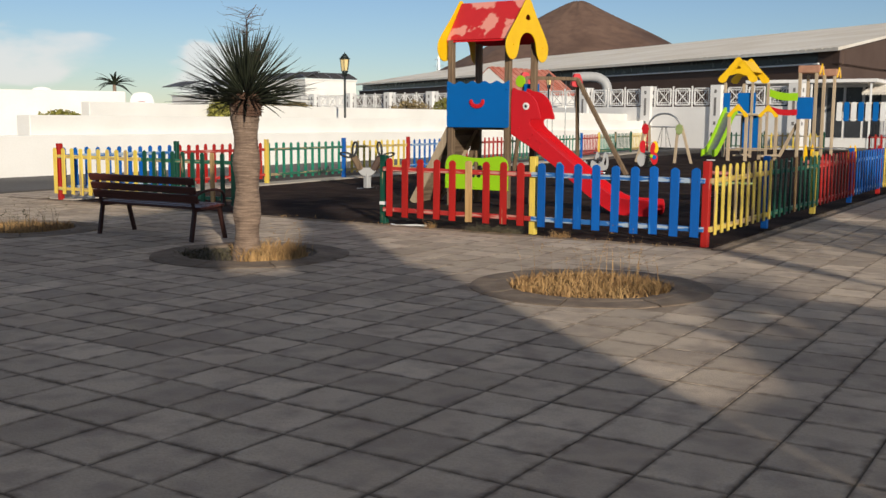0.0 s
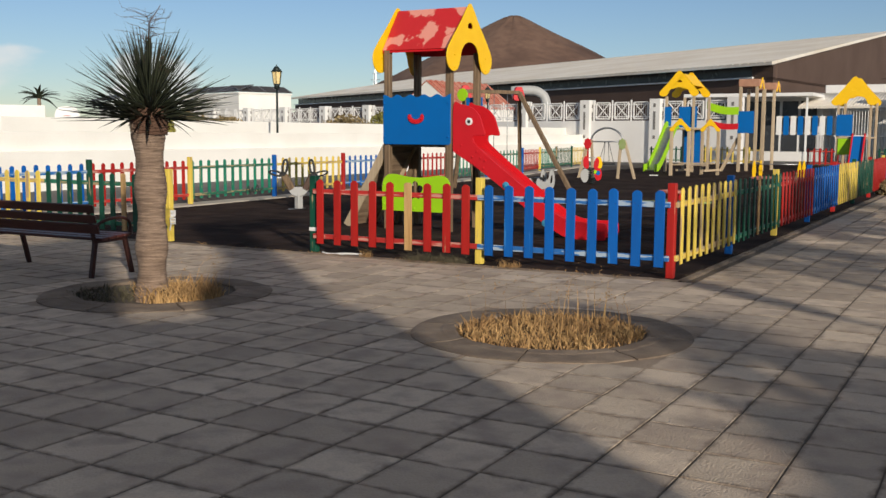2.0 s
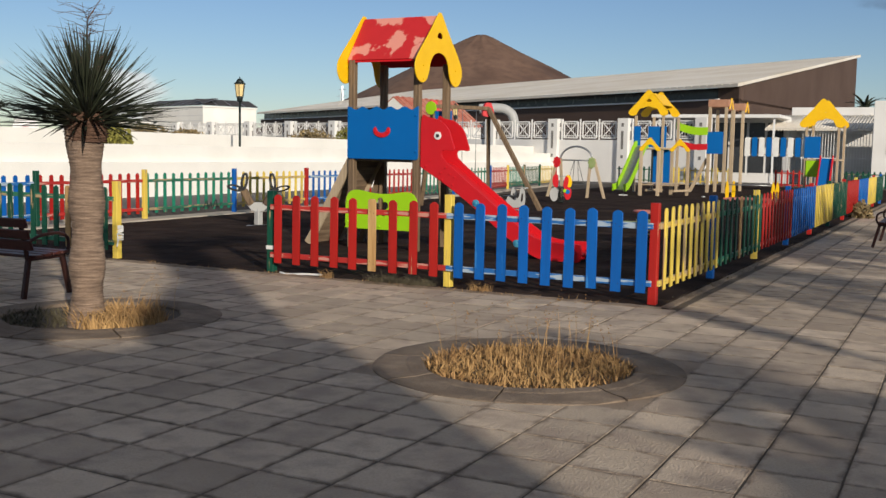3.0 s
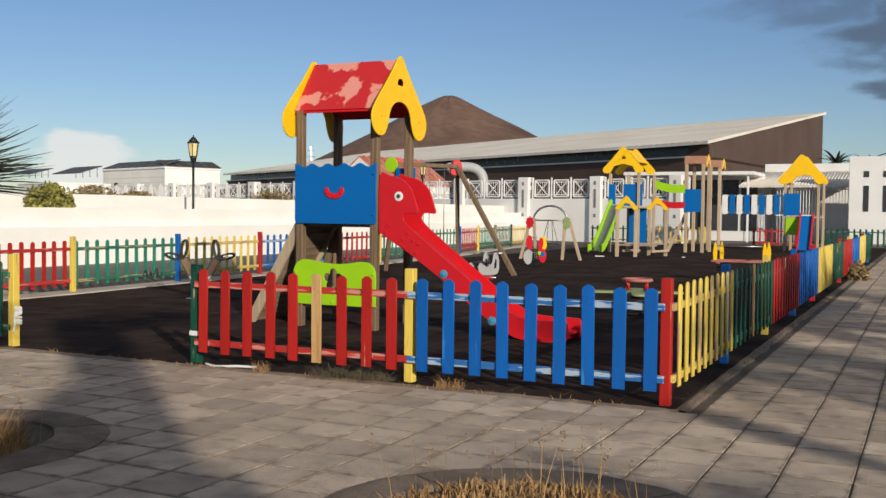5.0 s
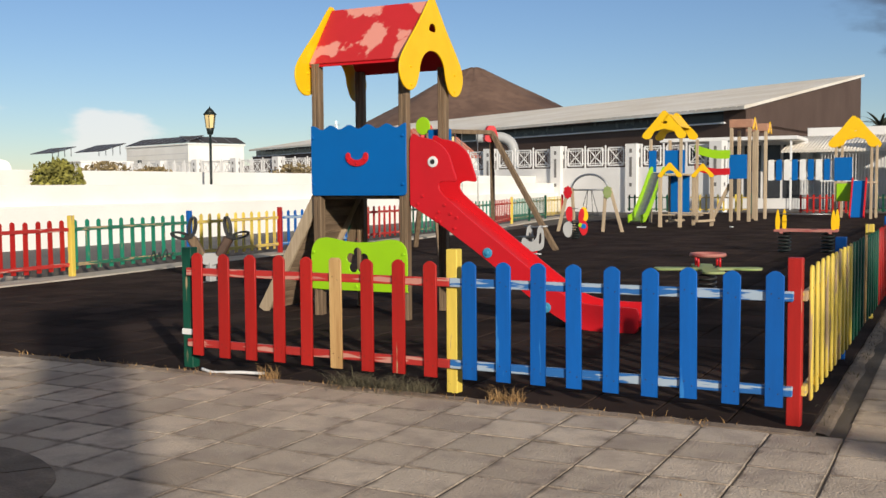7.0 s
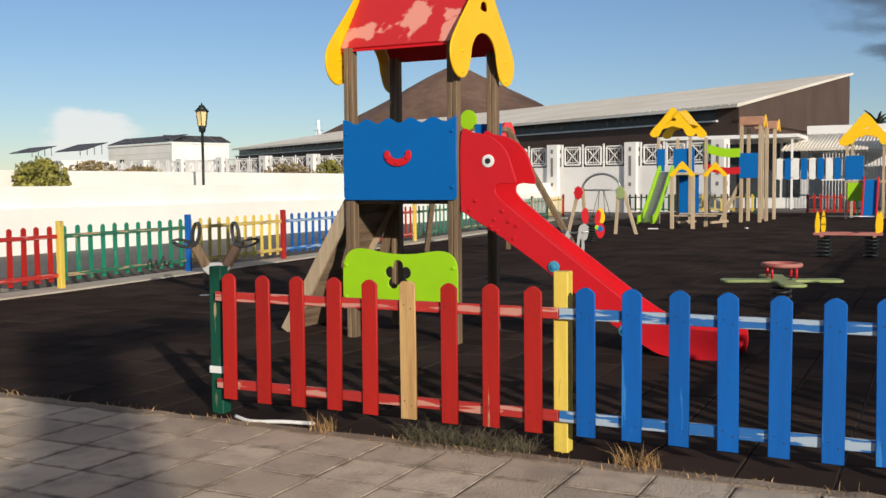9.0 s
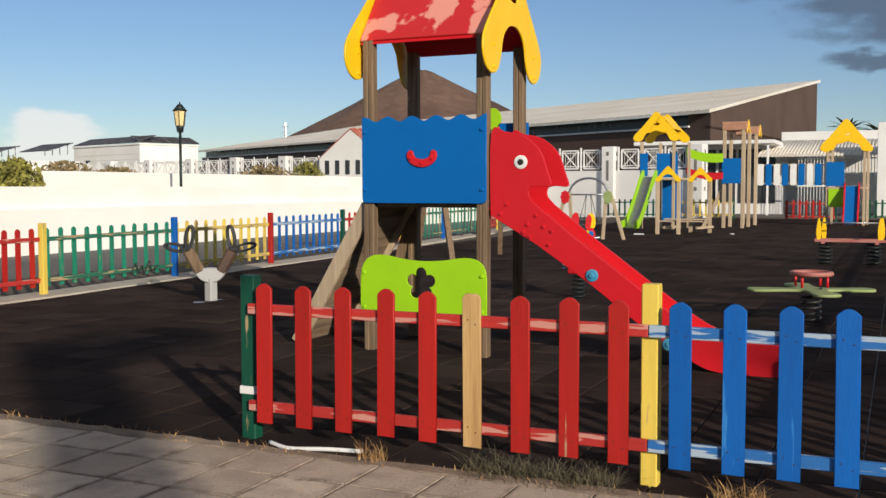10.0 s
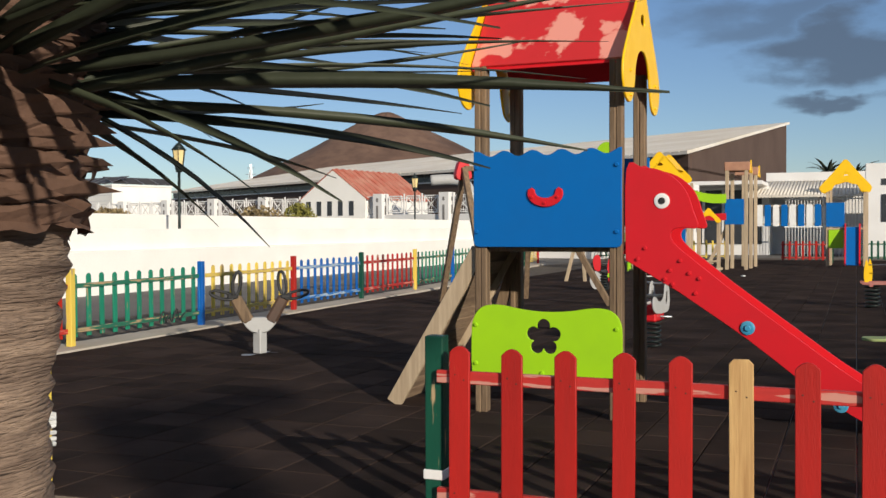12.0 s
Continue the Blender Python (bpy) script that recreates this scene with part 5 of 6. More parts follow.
    for i in range(n):
        x = -8.55 + 2.62 * i / (n - 1)
        bm = plate([smooth_line([(-0.11, 1.66), (0.11, 1.66), (0.125, 1.8), (0.125, 2.42), (0.1, 2.54), (-0.1, 2.54), (-0.125, 2.42), (-0.125, 1.8)], 2)], 0.03, pose(x, 50.0, 0))
        part("bridge_slat", bm, PLATE_WHITE if i % 2 == 0 else HD_BLUE, t)
    for z in (1.74, 2.5):
        bm = bmesh.new()
        beam(bm, (-8.7, 50.06, z), (-5.9, 50.06, z), 0.06)
        part("bridge_rail", bm, W_PALE, t)
    # last tower
    posts(t, W_PALE, [(-5.9, 50.0, 3.15), (-4.5, 50.0, 3.15), (-5.8, 51.4, 3.15), (-4.4, 51.4, 3.15)])
    for y in (49.9, 51.5):
        part("gable", plate([small_gable(0.98, 3.02, 4.33, 0.30), crescent(3.72)], 0.04, pose(-5.22, y, 0)), HD_YELLOW, t, "yellow gable board")
    board(t, "wall_board", -5.95, -5.25, 1.62, 2.6, 49.88, HD_BLUE)
    board(t, "wall_board", -5.85, -5.28, 0.75, 1.5, 49.9, HD_GREEN)
    bm = bmesh.new()
    beam(bm, (-4.95, 48.9, 0.1), (-4.95, 49.95, 1.6), 0.5, 0.04)
    part("ramp", bm, HD_BLUE, t)
    for x in (-5.22, -4.68):
        bm = bmesh.new()
        beam(bm, (x, 48.85, 0.12), (x, 49.95, 1.7), 0.06, 0.18)
        part("ramp_side", bm, HD_RED, t)
    bm = bmesh.new()
    soft_box(bm, -5.9, 49.95, 1.5, -4.4, 51.4, 1.58, 0.01)
    part("platform", bm, W_PALE, t)
climbing_set()


# ---- far fences ----
FAR = "picket fence with {} slats at the playground end"
fence((-7.8, 54.5), (-5.6, 54.5), 8, P_RED, R_RED, P_GREEN, FAR.format("red"), inset=0.1)
fence((-13.5, 56.0), (-10.3, 56.0), 11, P_YELLOW, R_YELLOW, P_GREEN, FAR.format("yellow"), inset=0.12)
fence((-16.6, 56.0), (-13.5, 56.0), 11, P_GREEN, R_GREEN, P_GREEN, FAR.format("dark green"), inset=0.12)
fence((-4.6, 56.0), (-1.7, 56.0), 11, P_GREEN, R_GREEN, P_GREEN, FAR.format("dark green"), inset=0.12)


# ---- boundary wall with panels of crossed bars ----
def boundary():
    step, n = 5.08, 12
    d = Vector((-5.25, 1.23, 0)).normalized()
    a = Vector((-12.55, 58.74, 0))
    yaw = math.degrees(math.atan2(-d.y, -d.x))
    o = a + d * step * n
    L = step * n
    w = thing("boundary_wall", "white boundary wall with slotted pillars and crossed-bar panels", "wall", pose(o.x, o.y, 0, 0, 0, yaw), kind="structure")
    bm = bmesh.new()
    soft_box(bm, 0, 0, -0.1, L, 0.25, 2.5, 0.01)
    part("wall", bm, SHADED_WHITE, w)

    def frame_bars(bm, c, h):
        for p, q in (((-h, -h), (h, -h)), ((h, -h), (h, h)), ((h, h), (-h, h)), ((-h, h), (-h, -h))):
            beam(bm, (c + p[0], 0.12, 3.12 + p[1]), (c + q[0], 0.12, 3.12 + q[1]), 0.085, 0.085, up=(0, 1, 0), r=0.02)
        for p, q in (((-h, -h), (h, h)), ((-h, h), (h, -h))):
            beam(bm, (c + p[0], 0.12, 3.12 + p[1]), (c + q[0], 0.12, 3.12 + q[1]), 0.05, 0.05, up=(0, 1, 0), r=0.005)
        for k in range(1, 6):
            x = c - h + 2 * h * k / 6
            box(bm, x - 0.006, 0.14, 3.12 - h, x + 0.006, 0.16, 3.12 + h)
    for i in range(n + 1):
        x = i * step
        bm = bmesh.new()
        soft_box(bm, x - 0.36, -0.24, -0.1, x + 0.36, 0.48, 3.8, 0.01)
        pl = part("pillar", bm, SHADED_WHITE, w)
        for z0, z1, ww in ((3.3, 3.52, 0.075), (1.95, 3.05, 0.075), (1.4, 1.6, 0.075)):
            bm = bmesh.new()
            box(bm, x - ww, -0.255, z0, x + ww, -0.238, z1)
            part("slot", bm, SLOT, pl)
            bm = bmesh.new()
            box(bm, x + 0.358, 0.12 - ww, z0, x + 0.375, 0.12 + ww, z1)
            part("slot", bm, SLOT, pl)
        if i < n:
            for j in range(3):
                bm = bmesh.new()
                frame_bars(bm, x + step * (0.23 + 0.27 * j), 0.5)
                part("crossed_panel", bm, SHADED_WHITE, w, "square white panel of crossed bars")
            for k in range(4):
                bm = bmesh.new()
                cx = x + step * (0.095 + 0.27 * k)
                soft_box(bm, cx - 0.045, 0.08, 2.45, cx + 0.045, 0.16, 3.78, 0.01)
                part("bar", bm, SHADED_WHITE, w)
            for z in (2.75, 3.5):
                bm = bmesh.new()
                soft_box(bm, x + 0.5, 0.17, z - 0.03, x + step - 0.5, 0.21, z + 0.03, 0.01)
                part("rail", bm, SHADED_WHITE, w)
boundary()


def white_block(name, x0, y0, x1, y1, h, label, windows=(), yaw=0.0, parapet=0.0):
    t = thing(name, label, "building", pose(x0, y0, 0, 0, 0, yaw))
    bm = bmesh.new()
    soft_box(bm, 0, 0, -0.1, x1 - x0, y1 - y0, h, 0.02)
    part("wall", bm, LIMEWASH, t)
    for wx, wz, ww, wh in windows:
        bm = bmesh.new()
        box(bm, wx, -0.03, wz, wx + ww, 0.02, wz + wh)
        part("window", bm, SHADE_GREY, t)
    return t


def solar_row(t, count, start, step, yaw, z, depth=1.7, tilt=20, width=1.46):
    """Dark panels side by side on a light frame, tilted up towards the back."""
    for i in range(count):
        p = Vector(start) + Vector(step) * i
        bm = bmesh.new()
        m = pose(p.x, p.y, z, 0, 0, yaw) @ pose(0, 0, 0, tilt, 0, 0)
        soft_box(bm, 0, 0, -0.03, width, depth, 0.03, 0.01, m)
        pan = part("solar_panel", bm, SOLAR, t, "dark solar panel")
        bm = bmesh.new()
        for x in (0.0, width):
            box(bm, x - 0.025, 0, 0.03, x + 0.025, depth, 0.045, m)
        part("panel_frame", bm, STEEL, pan)
        bm = bmesh.new()
        top = m @ Vector((width * 0.5, depth * 0.9, -0.03))
        tube(bm, [(top.x, top.y, z - 0.3), top], 0.04, 5)
        part("strut", bm, STEEL, t)


def solar_house():
    t = white_block("house", -75.5, 80.2, -63.2, 86.1, 5.4, "flat white house with rows of dark solar panels on its roof", ((2.4, 3.4, 0.8, 0.8),), yaw=-19.6)
    for z in (1.6, 2.1, 2.6, 3.1, 3.6, 4.1, 4.6):
        bm = bmesh.new()
        box(bm, 0.05, -0.02, z, 12.25, 0.03, z + 0.06)
        part("course_joint", bm, SHADED_WHITE, t)
    bm = bmesh.new()
    soft_box(bm, -0.12, -0.1, 5.4, 12.4, 6.0, 5.55, 0.02)
    part("roof_kerb", bm, LIMEWASH, t)
    solar_row(t, 8, (0.1, -0.1, 0), (1.5, 0, 0), 0, 5.62, 2.0, 20)
    solar_row(t, 4, (12.3, 0.1, 0), (0, 1.5, 0), 90, 5.62, 1.8, 20)
solar_house()


def low_house():
    t = white_block("house", -80.5, 74.0, -71.5, 79.0, 3.85, "low white flat-roofed house with dark solar panels on struts", ((5.2, 1.9, 1.3, 0.9),), yaw=-19.6)
    solar_row(t, 4, (-3.4, 0.3, 0), (1.5, 0, 0), 0, 4.9, 2.2, 16)
    solar_row(t, 4, (3.2, 2.0, 0), (1.5, 0, 0), 0, 4.9, 2.4, 18)
    bm = bmesh.new()
    soft_box(bm, -0.1, -0.1, 3.85, 9.1, 5.1, 3.98, 0.02)
    part("roof_kerb", bm, LIMEWASH, t)
low_house()
white_block("house", -40.0, 21.0, -30.0, 29.0, 2.75, "low white outbuilding behind the wall", ((2.0, 1.6, 0.7, 0.5),), yaw=60)


def red_house():
    """Small white gabled house with a red tiled roof."""
    p0, yaw, w, ln, eave, ridge = Vector((-38.6, 64.4, 0)), -10.2, 5.3, 7.2, 3.54, 5.38
    t = thing("house", "small white gabled house with a faded red tiled roof", "house", pose(p0.x, p0.y, 0, 0, 0, yaw))
    bm = bmesh.new()
    f = [bm.verts.new(q) for q in ((0, 0, -0.1), (w, 0, -0.1), (w, 0, eave), (w * 0.5, 0, ridge), (0, 0, eave))]
    g = [bm.verts.new((v.co.x, ln, v.co.z)) for v in f]
    bm.faces.new(f)
    bm.faces.new(g[::-1])
    for k in range(5):
        bm.faces.new((f[k], f[(k + 1) % 5], g[(k + 1) % 5], g[k]))
    part("wall", bm, LIMEWASH, t)
    roofm = material("faded_red_tiles", (0.42, 0.09, 0.055), 0.9, tint=(0.55, 0.3, 0.22), amount=0.7, scale=1.3, fine=9, bump=0.5)
    for s in (0, 1):
        e, r = ((-0.15 if s == 0 else w + 0.15), -0.2, eave - 0.08), (w * 0.5, -0.2, ridge + 0.06)
        bm = bmesh.new()
        n = 22
        for i in range(n):
            y0, y1 = 0.02 + (ln + 0.1) * i / n, 0.02 + (ln + 0.1) * (i + 0.9) / n
            zz = 0.05 * (i % 2)
            v = [bm.verts.new(q) for q in ((e[0], y0, e[2] + zz), (e[0], y1, e[2] + zz), (r[0], y1, r[2] + zz), (r[0], y0, r[2] + zz))]
            u = [bm.verts.new((q.co.x, q.co.y, q.co.z + 0.06)) for q in v]
            for k in range(4):
                bm.faces.new((v[k], v[(k + 1) % 4], u[(k + 1) % 4], u[k]))
            bm.faces.new(u)
            bm.faces.new(v[::-1])
        tagged(part("roof", bm, roofm, t, "red tiled roof slope"), kind="stuff")
    for i in range(5):
        bm = bmesh.new()
        x = 0.5 + i * (w - 0.9) / 5
        box(bm, x, -0.03, 2.47, x + 0.36, 0.02, 3.40)
        part("window", bm, SHADE_GREY, t)
red_house()


# ---- buildings at the end of the path ----
def end_building():
    t = thing("school_building", "white building with glazed front, flat canopy and corrugated porch", "building")
    bm = bmesh.new()
    soft_box(bm, -17.5, 70.0, -0.1, -9.5, 80.0, 4.1, 0.02)
    part("wall", bm, SHADED_WHITE, t)
    for i in range(6):
        bm = bmesh.new()
        box(bm, -16.8 + i * 1.18, 69.95, 0.6, -15.8 + i * 1.18, 70.02, 3.9)
        part("window", bm, SHADE_GREY, t, "dark window pane")
    bm = bmesh.new()
    soft_box(bm, -17.8, 66.6, 4.1, -9.6, 71.0, 4.32, 0.02)
    part("canopy", bm, SHADED_WHITE, t, "thin white canopy")
    for x in (-17.3, -13.6, -10.0):
        bm = bmesh.new()
        soft_box(bm, x - 0.06, 66.8, -0.05, x + 0.06, 66.92, 4.1, 0.01)
        part("column", bm, PLATE_WHITE, t)
    bm = bmesh.new()
    soft_box(bm, -9.9, 73.0, -0.1, 2.0, 82.0, 5.05, 0.02)
    part("wall", bm, SHADED_WHITE, t)
    bm = bmesh.new()
    for i in range(40):
        x = -10.6 + i * 0.19
        tube(bm, [(x, 67.6, 3.42), (x, 73.0, 4.45)], 0.1, 6)
    tagged(part("porch_roof", bm, ROOF_SHEET, t, "grey corrugated porch roof"), kind="stuff")
    for i in range(30):
        bm = bmesh.new()
        tube(bm, [(-8.4 + i * 0.17, 68.0, -0.05), (-8.4 + i * 0.17, 68.0, 3.45)], 0.022, 5)
        part("grille_bar", bm, PLATE_WHITE, t)
    bm = bmesh.new()
    soft_box(bm, -8.5, 67.97, 1.6, -3.3, 68.03, 1.68, 0.01)
    soft_box(bm, -8.5, 67.97, 3.2, -3.3, 68.03, 3.28, 0.01)
    part("grille_rail", bm, PLATE_WHITE, t)
    bm = bmesh.new()
    soft_box(bm, -4.15, 66.0, -0.1, 4.6, 67.2, 5.1, 0.02)
    part("front_wall", bm, SHADED_WHITE, t)
    for x in (-3.35, -2.3, -1.25):
        for z0, z1 in ((3.9, 4.25), (1.9, 3.4)):
            bm = bmesh.new()
            box(bm, x, 65.96, z0, x + 0.28, 66.02, z1)
            part("slot", bm, SHADE_GREY, t)
end_building()


# ---- shrubs, far palms, hoops, pylon ----
SHRUB = material("olive_shrub_leaf", (0.27, 0.25, 0.05), 0.8, tint=(0.11, 0.11, 0.03), amount=0.6, scale=2, fine=30, bump=0.1, vary=0.4, island=True)
SHRUB_DRY = material("dry_shrub_leaf", (0.28, 0.21, 0.10), 0.8, tint=(0.16, 0.12, 0.06), amount=0.6, scale=2, fine=30, bump=0.1, vary=0.4, island=True)


def shrub(x, y, z, r, h, mat, seed, n=1400, label="rounded olive green shrub behind the white wall"):
    rng = random.Random(seed)
    t = thing("shrub", label, "shrub", pose(x, y, 0))
    verts, faces = [], []
    for _ in range(n):
        a, u = rng.uniform(0, 6.28), rng.random() ** 0.4
        el = rng.uniform(0, 1.45)
        lump = 1 + 0.22 * noise.noise(Vector((math.cos(a) * 2, math.sin(a) * 2, el * 2 + seed)))
        p = Vector((r * u * lump * math.cos(a) * math.cos(el), r * u * lump * math.sin(a) * math.cos(el), z + h * u * lump * math.sin(el)))
        s = rng.uniform(0.03, 0.075)
        d1 = Vector((rng.gauss(0, 1), rng.gauss(0, 1), rng.gauss(0, 1))).normalized() * s
        d2 = Vector((rng.gauss(0, 1), rng.gauss(0, 1), rng.gauss(0, 1))).normalized() * s
        i = len(verts)
        verts += [p - d1, p + d2, p + d1 * 1.4, p - d2]
        faces += [(i, i + 1, i + 2), (i, i + 2, i + 3)]
    me = bpy.data.meshes.new("foliage")
    me.from_pydata(verts, [], faces)
    me.materials.append(mat)
    o = new("foliage", me)
    o.parent = t
    tagged(o, kind="stuff")
    bm = bmesh.new()
    for k in range(5):
        a = k * 1.26
        tube(bm, [(0, 0, -0.05), (0.15 * r * math.cos(a), 0.15 * r * math.sin(a), z * 0.6), (0.5 * r * math.cos(a), 0.5 * r * math.sin(a), z + h * 0.6)], 0.04, 5, taper=0.012)
    part("stem", bm, W_OLD, t)
shrub(-23.35, 24.35, 1.3, 0.75, 1.05, SHRUB, 1, 3000)
shrub(-1.42, 29.9, 0.0, 0.32, 0.42, SHRUB_DRY, 8, 900, "round dry bush at the foot of the side fence")
shrub(-25.6, 28.2, 1.6, 1.3, 0.75, SHRUB_DRY, 2, label="low dry shrub behind the white wall")
shrub(-25.4, 30.3, 1.7, 0.8, 0.55, SHRUB_DRY, 3, label="low dry shrub behind the white wall")
shrub(-25.8, 39.0, 1.7, 1.4, 0.75, SHRUB_DRY, 4, label="low dry shrub behind the white wall")
shrub(-26.0, 42.5, 1.7, 0.8, 0.95, SHRUB, 5)
shrub(-24.2, 12.5, 0.5, 1.0, 1.0, SHRUB, 6)
shrub(-24.0, 18.0, 1.2, 0.9, 0.55, SHRUB, 7)


def hoop(x, y, h, yaw):
    t = thing("basketball_hoop", "white basketball backboard on a dark post", "basketball hoop", pose(x, y, 0, 0, 0, yaw), "basketball hoops")
    bm = bmesh.new()
    tube(bm, [(0, 0.3, -0.05), (0, 0.3, h - 0.2), (0, 0.05, h)], 0.06, 8)
    part("pole", bm, IRON, t)
    part("backboard", plate([smooth_line([(-0.75, h - 0.3), (0.75, h - 0.3), (0.85, h + 0.1), (0.6, h + 0.5), (0, h + 0.62), (-0.6, h + 0.5), (-0.85, h + 0.1)], 4)], 0.05), PLATE_WHITE, t)
    bm = bmesh.new()
    tube(bm, [(0.22 * math.cos(k * math.pi / 8), -0.28 + 0.22 * math.sin(k * math.pi / 8), h - 0.1) for k in range(16)], 0.012, 5, True)
    part("rim", bm, HD_RED, t)
hoop(-60.9, 53.0, 2.95, 50)
hoop(-67.5, 48.8, 3.3, 50)


def far_palm(x, y, h, seed):
    rng = random.Random(seed)
    t = thing("palm_tree", "distant palm with drooping dark fronds", "tree", pose(x, y, 0), "distant palms")
    bm = bmesh.new()
    tube(bm, [(0, 0, -0.1), (0.1, 0, h * 0.5), (0, 0, h)], 0.22, 8, taper=0.16)
    part("trunk", bm, BARK, t)
    for i in range(26):
        az, el = i * 137.5, rng.uniform(-10, 60)
        m = pose(0, 0, h, 0, 0, az) @ pose(0, 0, 0, rng.uniform(-20, 20), -el, 0)
        piece("frond", FROND, t, m)
FROND = leaf_mesh(1.9, 0.16, 0.45, 0.3)
far_palm(-6.6, 88.0, 5.6, 1)
far_palm(-4.6, 92.0, 5.7, 2)
far_palm(-75.0, 62.0, 4.6, 3)


def pylon():
    t = thing("pylon", "thin lattice pylon on the horizon", "pylon", pose(-221.4, 342.0, 0))
    bm = bmesh.new()
    for sx, sy in ((-1, -1), (1, -1), (1, 1), (-1, 1)):
        beam(bm, (sx * 1.6, sy * 1.6, 0), (sx * 0.2, sy * 0.2, 27), 0.18)
    for z, w in ((20, 2.6), (23, 2.2), (25.5, 1.6)):
        beam(bm, (-w, 0, z), (w, 0, z), 0.18)
    for k in range(8):
        z, w = k * 3.2, 1.6 - k * 0.17
        beam(bm, (-w, -w, z), (w - 0.17, -w + 0.1, z + 3.2), 0.14)
        beam(bm, (w, -w, z), (-w + 0.17, -w + 0.1, z + 3.2), 0.14)
    part("lattice", bm, STEEL, t)
pylon()
# broken white strip and tape at the gate posts
bm = bmesh.new()
tube(bm, smooth_line([(-6.42, 10.47, 0.02), (-6.25, 10.42, 0.012), (-6.0, 10.43, 0.03), (-5.78, 10.47, 0.03)], 5, False), 0.014, 6)
solid("plastic_strip", bm, PLATE_WHITE, "broken white plastic strip lying below the red fence", "debris")
tp = thing("tape", "white tape tied round the yellow gate post", "tape", pose(-9.21, 10.53, 0))
bm = bmesh.new()
rng = random.Random(8)
for i in range(7):
    z = 0.28 + i * 0.03
    soft_box(bm, -0.054, -0.045, -0.012, 0.054, 0.065, 0.014, 0.006, pose(0, 0, z, rng.uniform(-9, 9), rng.uniform(-12, 12), 0))
part("wrap", bm, PLATE_WHITE, tp)
bm = bmesh.new()
tube(bm, [(0.05, -0.05, 0.36), (0.09, -0.08, 0.27), (0.08, -0.09, 0.18)], 0.012, 5)
part("loose_end", bm, PLATE_WHITE, tp)
tp = thing("tape", "white tape round the green gate post", "tape", pose(-6.62, 10.55, 0))
bm = bmesh.new()
soft_box(bm, -0.056, -0.03, 0.29, 0.056, 0.08, 0.34, 0.004)
part("wrap", bm, PLATE_WHITE, tp)


# ---- duct, litter and a scrawl ----
bm = bmesh.new()
tube(bm, smooth_line([(-28.6, 62.8, 4.55), (-27.5, 63.2, 4.6), (-26.8, 63.4, 4.45), (-26.35, 63.5, 3.9), (-26.3, 63.5, 2.5), (-26.3, 63.5, -0.05)], 5, False), 0.32, 14)
solid("hall_duct", bm, R_GREY, "bent grey metal duct standing behind the boundary wall", "duct")
for x, y, w, r in ((-10.84, 38.7, 0.34, 10), (-8.0, 39.9, 0.1, 40)):
    bm = bmesh.new()
    soft_box(bm, -w / 2, -0.07, 0.012, w / 2, 0.07, 0.05, 0.015, pose(x, y, 0.0, 0, 0, r))
    solid("litter", bm, PLATE_WHITE, "crumpled white packet lying on the rubber floor", "litter")
# black graffiti strokes, drawn as a thin tube on the slats
bm = bmesh.new()
tube(bm, smooth_line([(-14.39, 18.35, 0.18), (-14.39, 18.45, 0.34), (-14.39, 18.52, 0.17), (-14.39, 18.6, 0.3), (-14.39, 18.66, 0.16), (-14.39, 18.78, 0.36), (-14.39, 18.84, 0.2), (-14.39, 18.98, 0.28)], 5, False), 0.012, 5)
solid("bicycle_chain", bm, BLACK, "black graffiti scrawl on the green fence", "chain")



# ---- unseen palms and a lamp, added for their shadows on the square ----
def shade_palm(u, v, h, seed, r):
    h *= math.tan(SUN_EL) / 0.268
    rng = random.Random(seed)
    p = place_uv(u, v)
    t = thing("palm_tree", "unseen palm with long feathery fronds, added for its dappled shade", "tree", pose(p.x, p.y, 0), "palms by the house")
    bm = bmesh.new()
    tube(bm, [(0, 0, -0.1), (0.05, 0, h * 0.5), (0, 0, h)], 0.16, 10, taper=0.12)
    part("trunk", bm, BARK, t)
    for i in range(30):
        az, el = i * 137.5, rng.uniform(-25, 60)
        bm = bmesh.new()
        pts = [Vector((r * k, 0, r * (0.25 * k - 0.5 * k * k))) for k in [q / 10 for q in range(11)]]
        tube(bm, pts, 0.02, 5, taper=0.005)
        for q in range(1, 26):
            k = q / 26
            c = Vector((r * k, 0, r * (0.25 * k - 0.5 * k * k)))
            ln = 0.42 * r * 0.5 * math.sin(math.pi * min(1, k * 0.9 + 0.12))
            for s in (-1, 1):
                d = Vector((0.5, s, -0.35)).normalized() * ln
                w = Vector((0.028, 0, 0))
                bm.faces.new([bm.verts.new(x) for x in (c - w, c + w, c + d)])
        o = part("frond", bm, LEAF, t)
        o.matrix_basis = pose(0, 0, h, 0, 0, az) @ pose(0, 0, 0, 0, -el, 0)
# added crowns, set so their dappled shade lands on paving and side fence
shade_palm(5.3, 10.0, 3.9, 31, 1.25)
shade_palm(4.9, 8.0, 2.3, 34, 1.5)
shade_palm(6.3, 6.5, 1.9, 35, 1.4)
shade_palm(8.6, 13.0, 6.2, 32, 1.6)
shade_palm(10.3, 10.0, 5.1, 33, 1.5)
shade_palm(9.6, 11.0, 6.4, 39, 1.4)
shade_palm(12.3, 8.0, 5.7, 40, 1.4)
shade_palm(13.0, 6.0, 5.0, 36, 1.7)
shade_palm(14.4, 9.0, 6.1, 37, 1.6)
shade_palm(17.6, 4.0, 5.4, 38, 2.0)
# unseen lamp, its pole placed for the thin shadow near the fence corner
lamp_at = place_uv(6.95, 10.0)
